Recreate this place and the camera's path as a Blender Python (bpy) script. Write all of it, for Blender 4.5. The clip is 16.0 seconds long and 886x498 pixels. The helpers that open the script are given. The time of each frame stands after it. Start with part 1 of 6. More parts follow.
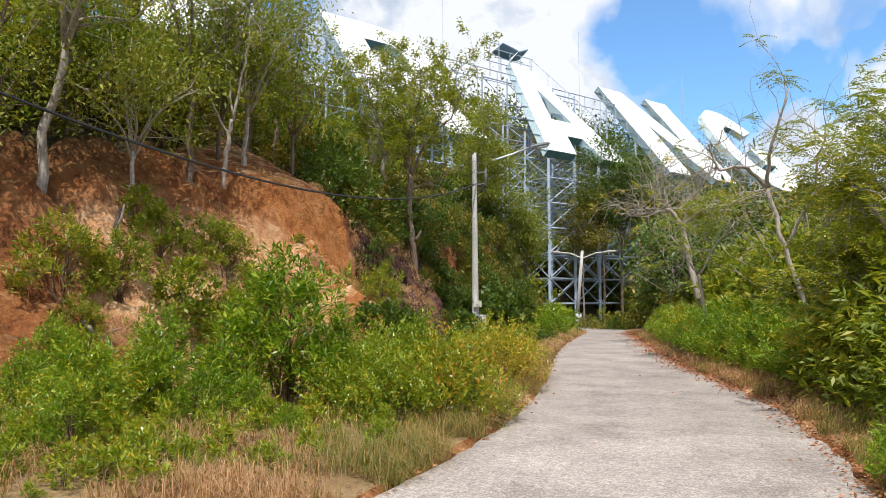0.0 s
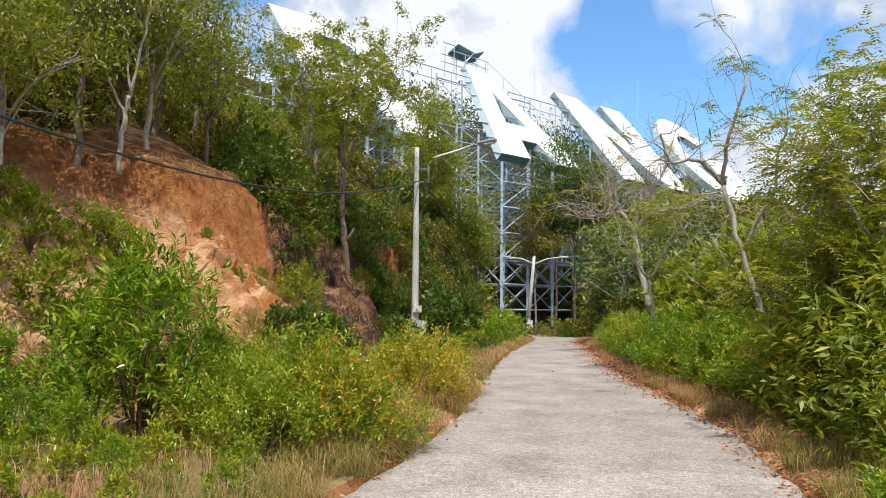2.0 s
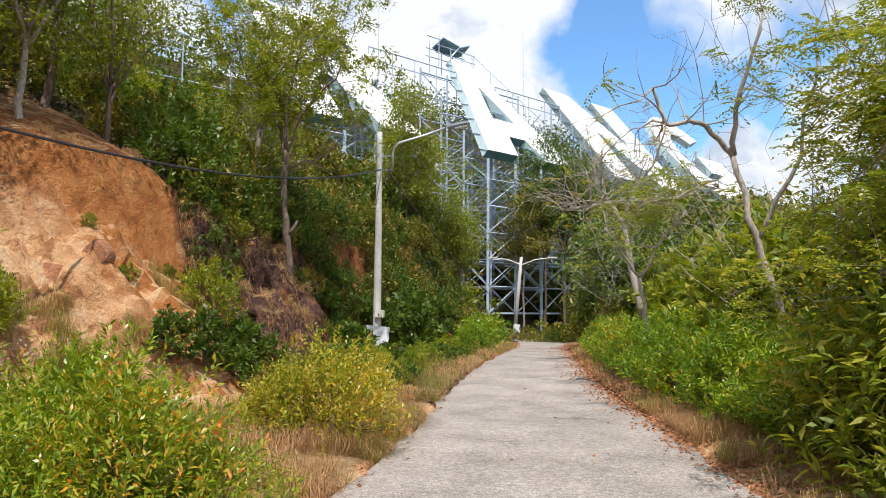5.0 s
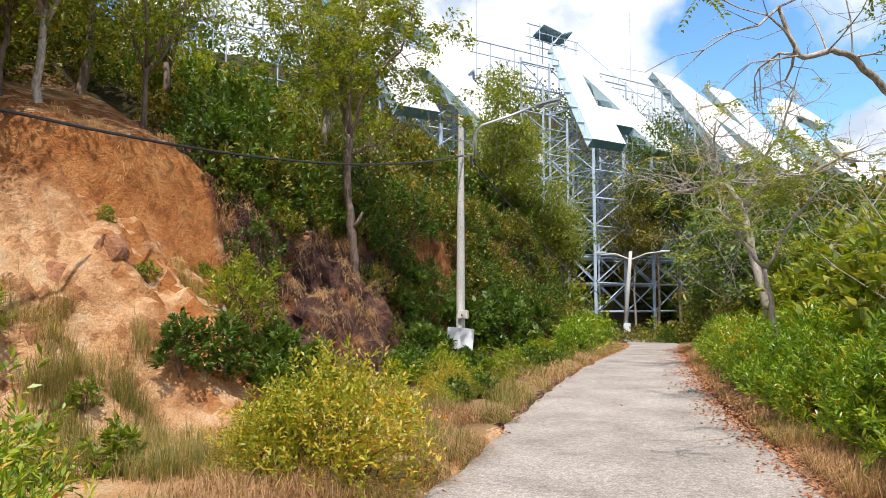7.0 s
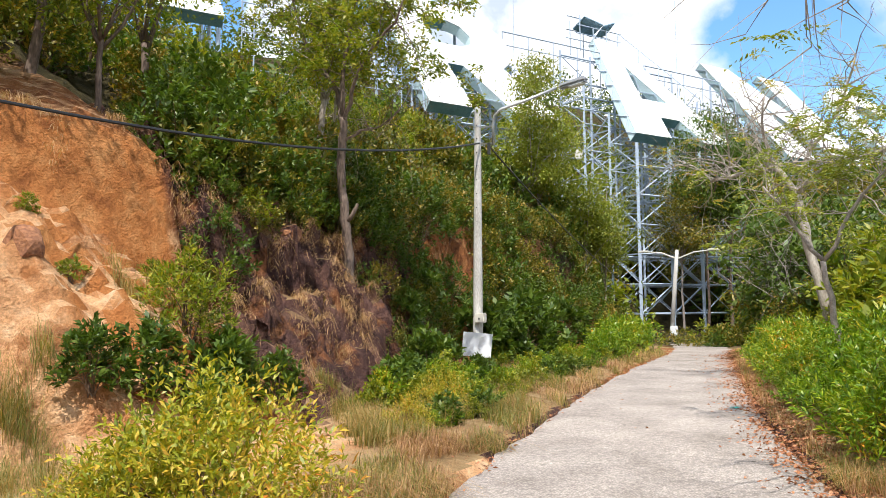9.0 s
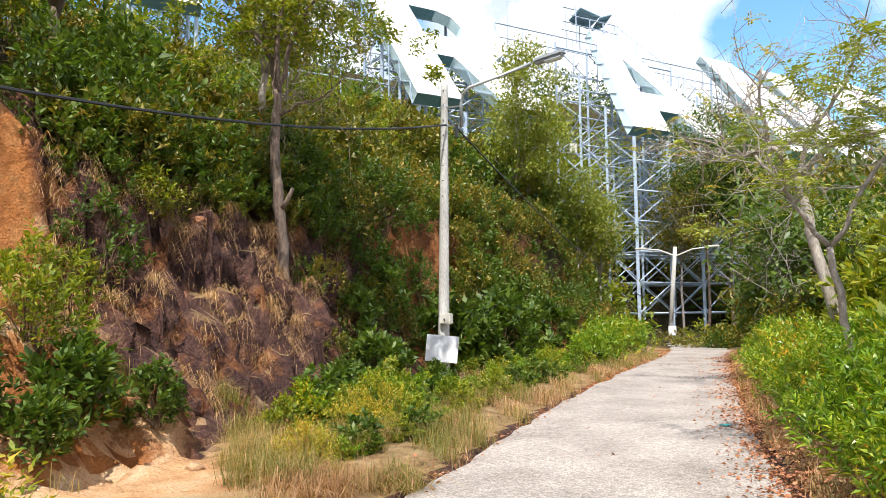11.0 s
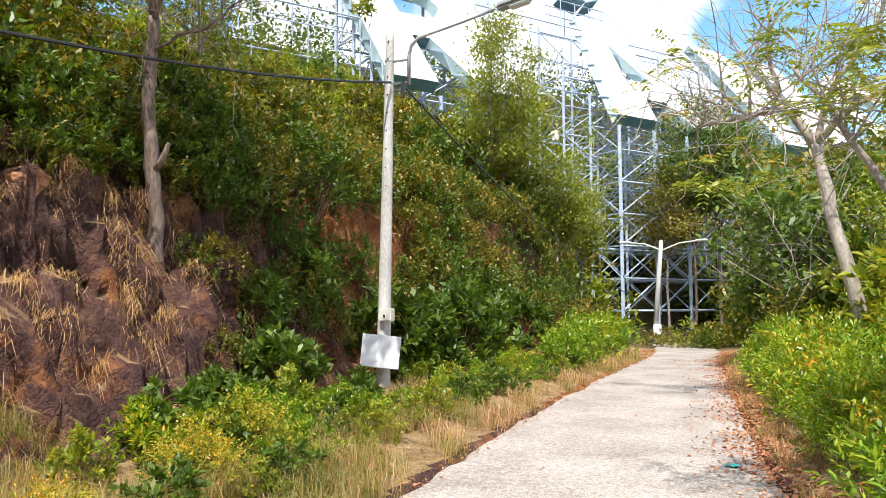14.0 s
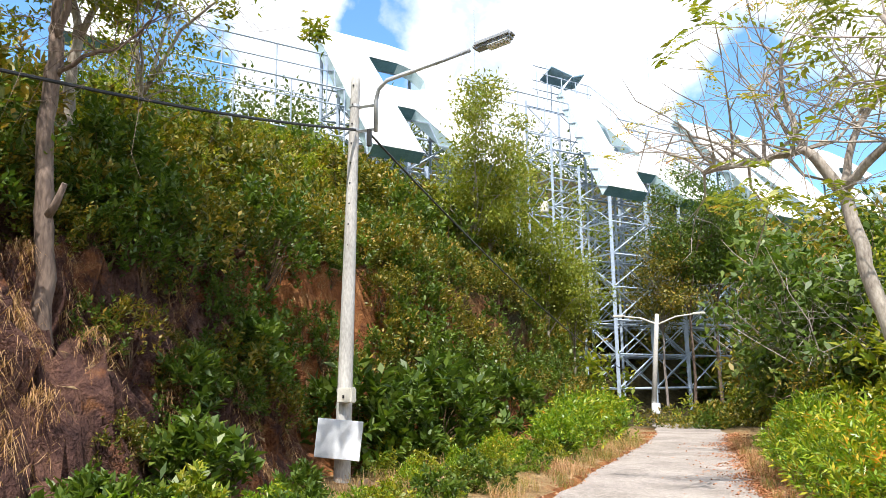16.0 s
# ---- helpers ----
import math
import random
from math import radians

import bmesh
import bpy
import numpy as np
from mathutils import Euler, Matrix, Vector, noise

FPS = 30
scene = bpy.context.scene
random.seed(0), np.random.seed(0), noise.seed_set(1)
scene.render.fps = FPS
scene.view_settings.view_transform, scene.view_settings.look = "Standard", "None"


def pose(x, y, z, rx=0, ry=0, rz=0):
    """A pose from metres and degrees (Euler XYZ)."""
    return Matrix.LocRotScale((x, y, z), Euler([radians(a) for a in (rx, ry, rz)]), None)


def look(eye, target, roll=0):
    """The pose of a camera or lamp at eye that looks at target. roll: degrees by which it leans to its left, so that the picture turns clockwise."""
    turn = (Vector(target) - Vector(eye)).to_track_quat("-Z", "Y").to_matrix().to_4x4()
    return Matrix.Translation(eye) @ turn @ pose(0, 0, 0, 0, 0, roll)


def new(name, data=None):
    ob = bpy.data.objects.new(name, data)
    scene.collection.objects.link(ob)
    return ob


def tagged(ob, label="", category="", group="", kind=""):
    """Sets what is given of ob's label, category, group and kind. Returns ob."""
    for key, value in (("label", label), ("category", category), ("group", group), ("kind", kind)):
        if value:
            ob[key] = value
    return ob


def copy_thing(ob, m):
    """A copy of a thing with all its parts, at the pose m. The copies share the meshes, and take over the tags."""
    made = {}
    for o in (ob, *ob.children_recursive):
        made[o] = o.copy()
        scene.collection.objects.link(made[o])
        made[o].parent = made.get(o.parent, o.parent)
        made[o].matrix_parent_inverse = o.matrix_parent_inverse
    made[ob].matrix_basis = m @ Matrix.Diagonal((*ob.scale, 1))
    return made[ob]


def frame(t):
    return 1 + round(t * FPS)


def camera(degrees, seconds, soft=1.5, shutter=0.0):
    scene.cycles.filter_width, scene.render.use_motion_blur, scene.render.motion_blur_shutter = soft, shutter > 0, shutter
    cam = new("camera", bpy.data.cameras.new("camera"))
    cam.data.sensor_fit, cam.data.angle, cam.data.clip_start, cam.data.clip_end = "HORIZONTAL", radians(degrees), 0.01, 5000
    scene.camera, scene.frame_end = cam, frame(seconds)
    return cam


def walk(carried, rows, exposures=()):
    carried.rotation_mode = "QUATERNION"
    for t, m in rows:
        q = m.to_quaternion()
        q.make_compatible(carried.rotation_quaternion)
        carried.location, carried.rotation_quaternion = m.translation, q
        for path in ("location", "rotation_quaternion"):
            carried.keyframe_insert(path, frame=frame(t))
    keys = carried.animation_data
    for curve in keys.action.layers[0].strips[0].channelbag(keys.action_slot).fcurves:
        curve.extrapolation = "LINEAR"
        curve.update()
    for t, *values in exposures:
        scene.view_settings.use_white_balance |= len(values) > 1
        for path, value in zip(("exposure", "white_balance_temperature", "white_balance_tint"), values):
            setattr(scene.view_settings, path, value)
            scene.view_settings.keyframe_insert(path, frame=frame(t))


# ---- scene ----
from mathutils import geometry

cam = camera(61.4, 16.0, soft=0.35)
PATH = [
    (0, (1.213, 0.463, 1.551), (0.491, 2.323, 1.687), -0.07),
    (0.5, (1.257, 0.928, 1.545), (0.54, 2.791, 1.681), -0.04),
    (1, (1.276, 1.372, 1.553), (0.598, 3.249, 1.69), 0.48),
    (1.5, (1.233, 1.831, 1.54), (0.596, 3.721, 1.688), 0.43),
    (2, (1.201, 2.268, 1.533), (0.587, 4.166, 1.684), 0.6),
    (2.5, (1.152, 2.758, 1.534), (0.565, 4.663, 1.691), 0.55),
    (3, (1.099, 3.205, 1.546), (0.528, 5.115, 1.707), 0.79),
    (5.5, (1.114, 5.928, 1.554), (0.491, 7.822, 1.714), -0.04),
    (6, (1.055, 6.546, 1.547), (0.349, 8.41, 1.706), -0.39),
    (6.5, (1.03, 7.111, 1.584), (0.196, 8.922, 1.742), -0.32),
    (7, (0.998, 7.636, 1.6), (0.125, 9.429, 1.755), -0.12),
    (7.5, (0.964, 8.129, 1.607), (0.067, 9.91, 1.757), 0.03),
    (8, (0.943, 8.648, 1.597), (0.005, 10.408, 1.753), -0.1),
    (10.5, (0.807, 11.29, 1.594), (-0.192, 13.015, 1.758), -0.52),
    (11, (0.77, 11.806, 1.582), (-0.223, 13.534, 1.746), -0.6),
    (11.5, (0.713, 12.288, 1.552), (-0.275, 14.019, 1.721), -0.53),
    (12, (0.605, 12.776, 1.564), (-0.378, 14.51, 1.724), -0.46),
    (12.5, (0.479, 13.271, 1.561), (-0.498, 15.009, 1.721), -0.38),
    (13, (0.359, 13.757, 1.547), (-0.614, 15.498, 1.706), -0.32),
    (13.5, (0.21, 14.227, 1.525), (-0.758, 15.97, 1.683), -0.26),
    (14, (0.067, 14.71, 1.546), (-0.895, 16.457, 1.7), -0.2),
    (14.5, (-0.07, 15.187, 1.552), (-1.028, 16.935, 1.711), -0.14),
    (15, (-0.207, 15.62, 1.564), (-1.161, 17.371, 1.723), -0.07),
    (15.5, (-0.38, 16.073, 1.538), (-1.323, 17.82, 1.778), -0.58),
    (16, (-0.535, 16.51, 1.534), (-1.464, 18.245, 1.894), -0.57),
]
walk(cam, [(t, look(eye, target, roll)) for t, eye, target, roll in PATH], [(0.0, 0.0), (5.5, 0.05), (7.5, 0.23), (11.0, 0.5), (14.5, 0.64), (16.0, 0.6)])

# ---- world and sun ----
SUN_DIR = Vector((0.14, -0.44, 0.89)).normalized()
sun_elev = math.asin(SUN_DIR.z)
sun_azim = math.atan2(SUN_DIR.x, SUN_DIR.y)
world = bpy.data.worlds.new("sky")
scene.world = world
world.use_nodes = True


def nodes_of(tree):
    tree.nodes.clear()

    def add(kind, *links, **values):
        n = tree.nodes.new(kind)
        for key, value in values.items():
            if key.startswith("i_"):
                k = key[2:]
                n.inputs[int(k) if k.isdigit() else k].default_value = value
            elif key == "operation":
                n.operation = value
            elif key == "blend_type":
                n.blend_type = value
        for socket, source in links:
            tree.links.new(source, n.inputs[socket])
        return n
    return add


def ramp(node, stops):
    els = node.color_ramp.elements
    while len(els) < len(stops):
        els.new(0.5)
    for e, (p, c) in zip(els, stops):
        e.position, e.color = p, (*c, 1)
    return node


def sky_nodes():
    add = nodes_of(world.node_tree)
    sky = add("ShaderNodeTexSky")
    sky.sky_type, sky.sun_disc, sky.sun_elevation, sky.sun_rotation = "NISHITA", False, sun_elev, sun_azim
    sky.air_density, sky.dust_density, sky.ozone_density = 1.0, 0.6, 1.5
    co = add("ShaderNodeTexCoord")
    # big soft cumulus bodies with ragged edges, all over the sky
    warp = add("ShaderNodeTexNoise", ("Vector", co.outputs["Generated"]), i_Scale=7.0, i_Detail=7.0, i_Roughness=0.55)
    wv = add("ShaderNodeVectorMath", (0, warp.outputs["Color"]), operation="SUBTRACT")
    wv.inputs[1].default_value = (0.5, 0.5, 0.5)
    ws = add("ShaderNodeVectorMath", (0, wv.outputs[0]), operation="SCALE")
    ws.inputs["Scale"].default_value = 0.16
    wa = add("ShaderNodeVectorMath", (0, co.outputs["Generated"]), (1, ws.outputs[0]), operation="ADD")
    big = add("ShaderNodeTexNoise", ("Vector", wa.outputs[0]), i_Scale=2.6, i_Detail=4.0, i_Roughness=0.5)
    mask = ramp(add("ShaderNodeValToRGB", ("Fac", big.outputs["Fac"])), [(0.41, (0, 0, 0)), (0.465, (1, 1, 1))])
    # a clear blue gap
    gap = add("ShaderNodeVectorMath", (0, wa.outputs[0]), operation="DISTANCE")
    gap.inputs[1].default_value = CLEAR
    gapm = add("ShaderNodeMapRange", ("Value", gap.outputs["Value"]), i_1=0.075, i_2=0.105)
    m2 = add("ShaderNodeMath", (0, mask.outputs["Color"]), (1, gapm.outputs["Result"]), operation="MULTIPLY")
    body = add("ShaderNodeTexNoise", ("Vector", wa.outputs[0]), i_Scale=6.0, i_Detail=5.0, i_Roughness=0.6)
    tone = ramp(add("ShaderNodeValToRGB", ("Fac", body.outputs["Fac"])), [(0.38, (5.4, 6.2, 7.6)), (0.50, (8.7, 9.0, 9.5))])
    blue = add("ShaderNodeMixRGB", (1, sky.outputs["Color"]), blend_type="MULTIPLY", i_0=1.0)
    blue.inputs[2].default_value = (1.25, 1.75, 2.1, 1)
    mix = add("ShaderNodeMixRGB", (0, m2.outputs[0]), (1, blue.outputs[0]), (2, tone.outputs["Color"]))
    bg = add("ShaderNodeBackground", ("Color", mix.outputs[0]), i_Strength=0.11)
    add("ShaderNodeOutputWorld", ("Surface", bg.outputs[0]))


CLEAR = (-0.085, 0.935, 0.345)
sky_nodes()
sun = new("sun", bpy.data.lights.new("sun", "SUN"))
sun.data.energy, sun.data.angle, sun.data.color = 4.8, radians(0.55), (1.0, 0.955, 0.88)
sun.matrix_basis = look(SUN_DIR * 60, (0, 0, 0))

# ---- materials ----


def material(name):
    m = bpy.data.materials.new(name)
    m.use_nodes = True
    return m, nodes_of(m.node_tree)


def leaf_material(name, stops, rough=0.45, trans=0.28):
    """Leaves: a colour of its own for each leaf, light shining through."""
    m, add = material(name)
    stops = [(p, (c[0] * 1.42, c[1] * 1.06, c[2])) for p, c in stops]
    geo = add("ShaderNodeNewGeometry")
    info = add("ShaderNodeObjectInfo")
    both = add("ShaderNodeMath", (0, geo.outputs["Random Per Island"]), operation="MULTIPLY", i_1=0.62)
    some = add("ShaderNodeMath", (0, info.outputs["Random"]), (2, both.outputs[0]), operation="MULTIPLY_ADD", i_1=0.14)
    drift = add("ShaderNodeTexNoise", ("Vector", geo.outputs["Position"]), i_Scale=0.75, i_Detail=3.0, i_Roughness=0.6)
    drift2 = add("ShaderNodeMapRange", ("Value", drift.outputs["Fac"]), i_1=0.32, i_2=0.68)
    more = add("ShaderNodeMath", (0, drift2.outputs[0]), (2, some.outputs[0]), operation="MULTIPLY_ADD", i_1=0.24)
    col = ramp(add("ShaderNodeValToRGB", ("Fac", more.outputs[0])), stops)
    grain = add("ShaderNodeTexNoise", ("Vector", geo.outputs["Position"]), i_Scale=60.0, i_Detail=2.0)
    tint = add("ShaderNodeHueSaturation", ("Color", col.outputs["Color"]), ("Value", add(
        "ShaderNodeMapRange", ("Value", grain.outputs["Fac"]), i_1=0.3, i_2=0.7, i_3=0.8, i_4=1.2).outputs[0]))
    p = add("ShaderNodeBsdfPrincipled", ("Base Color", tint.outputs[0]), i_Roughness=rough)
    p.inputs["Specular IOR Level"].default_value = 0.42
    tcol = add("ShaderNodeMixRGB", (1, tint.outputs[0]), blend_type="MULTIPLY", i_0=1.0)
    tcol.inputs[2].default_value = (1.5, 1.6, 0.6, 1)
    tr = add("ShaderNodeBsdfTranslucent", ("Color", tcol.outputs[0]))
    mix = add("ShaderNodeMixShader", (1, p.outputs[0]), (2, tr.outputs[0]), i_0=trans)
    add("ShaderNodeOutputMaterial", ("Surface", mix.outputs[0]))
    return m


def rough_material(name, dark, light, scale=8.0, rough=0.85, bump=0.3, fine=60.0, stretch=(1, 1, 1), metal=0.0, low=0.35, high=0.65):
    """A surface of two tones with stains at one scale, grain at another and fine relief."""
    m, add = material(name)
    co = add("ShaderNodeTexCoord")
    mp = add("ShaderNodeMapping", ("Vector", co.outputs["Object"]))
    mp.inputs["Scale"].default_value = stretch
    a = add("ShaderNodeTexNoise", ("Vector", mp.outputs[0]), i_Scale=scale, i_Detail=5.0, i_Roughness=0.6)
    b = add("ShaderNodeTexNoise", ("Vector", mp.outputs[0]), i_Scale=fine, i_Detail=3.0)
    s = add("ShaderNodeMath", (0, a.outputs["Fac"]), (1, b.outputs["Fac"]), operation="ADD")
    h = add("ShaderNodeMath", (0, s.outputs[0]), operation="MULTIPLY", i_1=0.5)
    col = ramp(add("ShaderNodeValToRGB", ("Fac", h.outputs[0])), [(low, dark), (high, light)])
    bp = add("ShaderNodeBump", ("Height", s.outputs[0]), i_Strength=bump, i_Distance=0.02)
    p = add("ShaderNodeBsdfPrincipled", ("Base Color", col.outputs["Color"]), ("Normal", bp.outputs[0]), i_Roughness=rough, i_Metallic=metal)
    add("ShaderNodeOutputMaterial", ("Surface", p.outputs[0]))
    return m


MAT = {}
MAT["lance"] = leaf_material("lance_leaf", [(0.0, (0.028, 0.095, 0.006)), (0.42, (0.10, 0.235, 0.013)), (0.74, (0.225, 0.345, 0.024)), (0.86, (0.38, 0.34, 0.03)), (0.95, (0.52, 0.20, 0.03))], 0.34, 0.27)
MAT["mixed"] = leaf_material("mixed_leaf", [(0.0, (0.045, 0.115, 0.008)), (0.35, (0.11, 0.215, 0.013)), (0.68, (0.20, 0.31, 0.022)), (0.84, (0.36, 0.31, 0.035)), (0.94, (0.50, 0.18, 0.035))], 0.34, 0.27)
MAT["yellowing"] = leaf_material("yellowing_leaf", [(0.0, (0.06, 0.13, 0.01)), (0.3, (0.17, 0.25, 0.02)), (0.5, (0.27, 0.33, 0.03)), (0.76, (0.40, 0.35, 0.045)), (0.88, (0.42, 0.19, 0.04))], 0.45)
MAT["broad"] = leaf_material("broad_leaf", [(0.0, (0.02, 0.058, 0.009)), (0.5, (0.055, 0.125, 0.016)), (0.9, (0.115, 0.195, 0.032)), (0.98, (0.22, 0.18, 0.03))], 0.45, 0.25)
MAT["thicket"] = leaf_material("thicket_leaf", [(0.0, (0.024, 0.052, 0.008)), (0.35, (0.068, 0.108, 0.013)), (0.62, (0.15, 0.168, 0.022)), (0.85, (0.25, 0.215, 0.037)), (0.99, (0.26, 0.14, 0.05))], 0.5, 0.22)
MAT["canopy"] = leaf_material("canopy_leaf", [(0.0, (0.045, 0.10, 0.008)), (0.45, (0.125, 0.21, 0.017)), (0.85, (0.27, 0.31, 0.033)), (0.98, (0.38, 0.29, 0.04))], 0.45, 0.33)
MAT["pale"] = leaf_material("pale_leaf", [(0.0, (0.07, 0.14, 0.015)), (0.5, (0.15, 0.23, 0.03)), (0.95, (0.25, 0.30, 0.05))], 0.5)
MAT["straw"] = leaf_material("straw_blade", [(0.0, (0.13, 0.085, 0.045)), (0.5, (0.30, 0.225, 0.115)), (0.9, (0.42, 0.37, 0.22))], 0.7, 0.2)
MAT["grass"] = leaf_material("grass_blade", [(0.0, (0.06, 0.11, 0.02)), (0.4, (0.14, 0.18, 0.05)), (0.7, (0.29, 0.25, 0.10)), (0.95, (0.40, 0.35, 0.18))], 0.6, 0.3)
MAT["litter"] = leaf_material("litter_leaf", [(0.0, (0.12, 0.06, 0.035)), (0.4, (0.25, 0.13, 0.065)), (0.75, (0.36, 0.22, 0.12)), (0.97, (0.44, 0.35, 0.23))], 0.75, 0.12)
MAT["bark"] = rough_material("grey_brown_bark", (0.07, 0.045, 0.035), (0.24, 0.17, 0.13), 6, stretch=(1, 1, 0.25), bump=0.6, fine=35)
MAT["pale_bark"] = rough_material("pale_grey_bark", (0.20, 0.16, 0.13), (0.50, 0.44, 0.38), 6, stretch=(1, 1, 0.4), bump=0.5, fine=30)
MAT["twig"] = rough_material("brown_twig", (0.06, 0.035, 0.02), (0.2, 0.12, 0.07), 9)
MAT["grey_twig"] = rough_material("grey_twig", (0.2, 0.165, 0.15), (0.42, 0.36, 0.33), 9)
MAT["steel"] = rough_material("blue_grey_painted_steel", (0.29, 0.36, 0.47), (0.50, 0.58, 0.70), 2.0, 0.5, 0.1, fine=14)
MAT["panel"] = rough_material("white_sheet_panel", (0.66, 0.70, 0.72), (0.86, 0.88, 0.88), 0.7, 0.4, 0.05, fine=9, low=0.3, high=0.5)
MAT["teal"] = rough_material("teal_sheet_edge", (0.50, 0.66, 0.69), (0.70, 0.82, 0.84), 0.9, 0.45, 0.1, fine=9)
# darker copy of the teal sheet, with the shade of undersides in its colour
MAT["teal_shaded"] = rough_material("shaded_teal_sheet", (0.06, 0.15, 0.18), (0.14, 0.27, 0.31), 1.2, 0.5, 0.1, fine=12)
MAT["crown_sheet"] = rough_material("blue_grey_sheet", (0.09, 0.17, 0.24), (0.2, 0.32, 0.4), 1.2, 0.5, 0.1, fine=12)
MAT["concrete"] = rough_material("pole_concrete", (0.32, 0.30, 0.28), (0.60, 0.58, 0.55), 3, stretch=(1, 1, 0.3), bump=0.4, fine=40)
MAT["galvanised"] = rough_material("galvanised_steel", (0.36, 0.37, 0.38), (0.56, 0.57, 0.58), 8, 0.45, 0.1, metal=0.6)
MAT["white_board"] = rough_material("white_board", (0.70, 0.73, 0.78), (0.84, 0.86, 0.9), 2.5, 0.5, 0.05)
MAT["plastic"] = rough_material("off_white_plastic", (0.60, 0.57, 0.50), (0.75, 0.72, 0.66), 12, 0.5, 0.05)
MAT["rubber"] = rough_material("black_cable_rubber", (0.008, 0.008, 0.009), (0.025, 0.025, 0.027), 10, 0.55, 0.1)
MAT["lamp_body"] = rough_material("grey_lamp_casting", (0.22, 0.24, 0.27), (0.40, 0.42, 0.45), 10, 0.5, 0.05)
MAT["rock"] = rough_material("purple_brown_rock", (0.06, 0.034, 0.03), (0.20, 0.11, 0.09), 2.2, 0.9, 0.9, fine=22)
MAT["sandstone"] = rough_material("sandy_rock", (0.26, 0.15, 0.08), (0.52, 0.34, 0.20), 4, 0.95, 0.8, fine=30)
MAT["red_earth"] = rough_material("red_earth_clod", (0.13, 0.05, 0.03), (0.40, 0.18, 0.085), 3, 0.95, 0.9, fine=26)
MAT["teal_plastic"] = rough_material("teal_plastic", (0.01, 0.22, 0.22), (0.03, 0.34, 0.33), 20, 0.35, 0.1)
MAT["dead_wood"] = rough_material("bleached_dead_wood", (0.32, 0.24, 0.18), (0.6, 0.5, 0.42), 10, stretch=(1, 1, 0.2), bump=0.4)
MAT["far_wood"] = leaf_material("far_wood_leaf", [(0.0, (0.03, 0.07, 0.015)), (0.5, (0.065, 0.125, 0.025)), (0.95, (0.13, 0.18, 0.04))])


def lens_material():
    m, add = material("lamp_glass")
    p = add("ShaderNodeBsdfPrincipled", i_Roughness=0.15)
    p.inputs["Base Color"].default_value = (0.75, 0.78, 0.8, 1)
    add("ShaderNodeOutputMaterial", ("Surface", p.outputs[0]))
    return m


MAT["lamp_glass"] = lens_material()


def ground_material():
    """Sandy verge with dry litter on the flats, orange and red earth on cuts, dark rock in the outcrop."""
    m, add = material("earth")
    geo = add("ShaderNodeNewGeometry")
    pos = geo.outputs["Position"]
    sep = add("ShaderNodeSeparateXYZ", ("Vector", pos))
    nrm = add("ShaderNodeSeparateXYZ", ("Vector", geo.outputs["True Normal"]))
    big = add("ShaderNodeTexNoise", ("Vector", pos), i_Scale=0.55, i_Detail=5.0, i_Roughness=0.6)
    mid = add("ShaderNodeTexNoise", ("Vector", pos), i_Scale=3.0, i_Detail=6.0, i_Roughness=0.65)
    fine = add("ShaderNodeTexNoise", ("Vector", pos), i_Scale=38.0, i_Detail=4.0, i_Roughness=0.7)
    sand = ramp(add("ShaderNodeValToRGB", ("Fac", mid.outputs["Fac"])), [(0.3, (0.55, 0.265, 0.12)), (0.5, (0.78, 0.45, 0.235)), (0.7, (0.86, 0.61, 0.39))])
    red = ramp(add("ShaderNodeValToRGB", ("Fac", mid.outputs["Fac"])), [(0.28, (0.14, 0.052, 0.027)), (0.5, (0.34, 0.128, 0.046)), (0.72, (0.52, 0.25, 0.10))])
    rock = ramp(add("ShaderNodeValToRGB", ("Fac", mid.outputs["Fac"])), [(0.3, (0.05, 0.028, 0.027)), (0.5, (0.12, 0.062, 0.052)), (0.72, (0.26, 0.135, 0.095))])
    soil = ramp(add("ShaderNodeValToRGB", ("Fac", mid.outputs["Fac"])), [(0.3, (0.24, 0.15, 0.072)), (0.5, (0.42, 0.275, 0.135)), (0.72, (0.58, 0.42, 0.24))])
    # strata along the cut, with ragged bounds
    yy = add("ShaderNodeMath", (0, big.outputs["Fac"]), (2, sep.outputs["Y"]), operation="MULTIPLY_ADD", i_1=5.0)

    def band(a, b, c, d):
        up = add("ShaderNodeMapRange", ("Value", yy.outputs[0]), i_1=a, i_2=b)
        down = add("ShaderNodeMapRange", ("Value", yy.outputs[0]), i_1=c, i_2=d, i_3=1.0, i_4=0.0)
        return add("ShaderNodeMath", (0, up.outputs[0]), (1, down.outputs[0]), operation="MULTIPLY")
    sandy = band(12.4, 13.4, 19.2, 19.6)
    rocky = band(19.3, 19.8, 27.5, 29.0)
    zz = add("ShaderNodeMath", (0, big.outputs["Fac"]), (2, sep.outputs["Z"]), operation="MULTIPLY_ADD", i_1=2.4)
    lowz = add("ShaderNodeMapRange", ("Value", zz.outputs[0]), i_1=4.0, i_2=4.8, i_3=1.0, i_4=0.0)
    sandy2 = add("ShaderNodeMath", (0, sandy.outputs[0]), (1, lowz.outputs[0]), operation="MULTIPLY")
    led = add("ShaderNodeTexNoise", ("Vector", pos), i_Scale=1.25, i_Detail=7.0, i_Roughness=0.7)
    ledge = add("ShaderNodeMapRange", ("Value", led.outputs["Fac"]), i_1=0.53, i_2=0.59, i_3=1.0, i_4=0.2)
    sandy2 = add("ShaderNodeMath", (0, sandy2.outputs[0]), (1, ledge.outputs[0]), operation="MULTIPLY")
    cut = add("ShaderNodeMixRGB", (0, sandy2.outputs[0]), (1, red.outputs[0]), (2, sand.outputs[0]))
    mottle = add("ShaderNodeMapRange", ("Value", led.outputs["Fac"]), i_1=0.53, i_2=0.62, i_3=1.0, i_4=0.3)
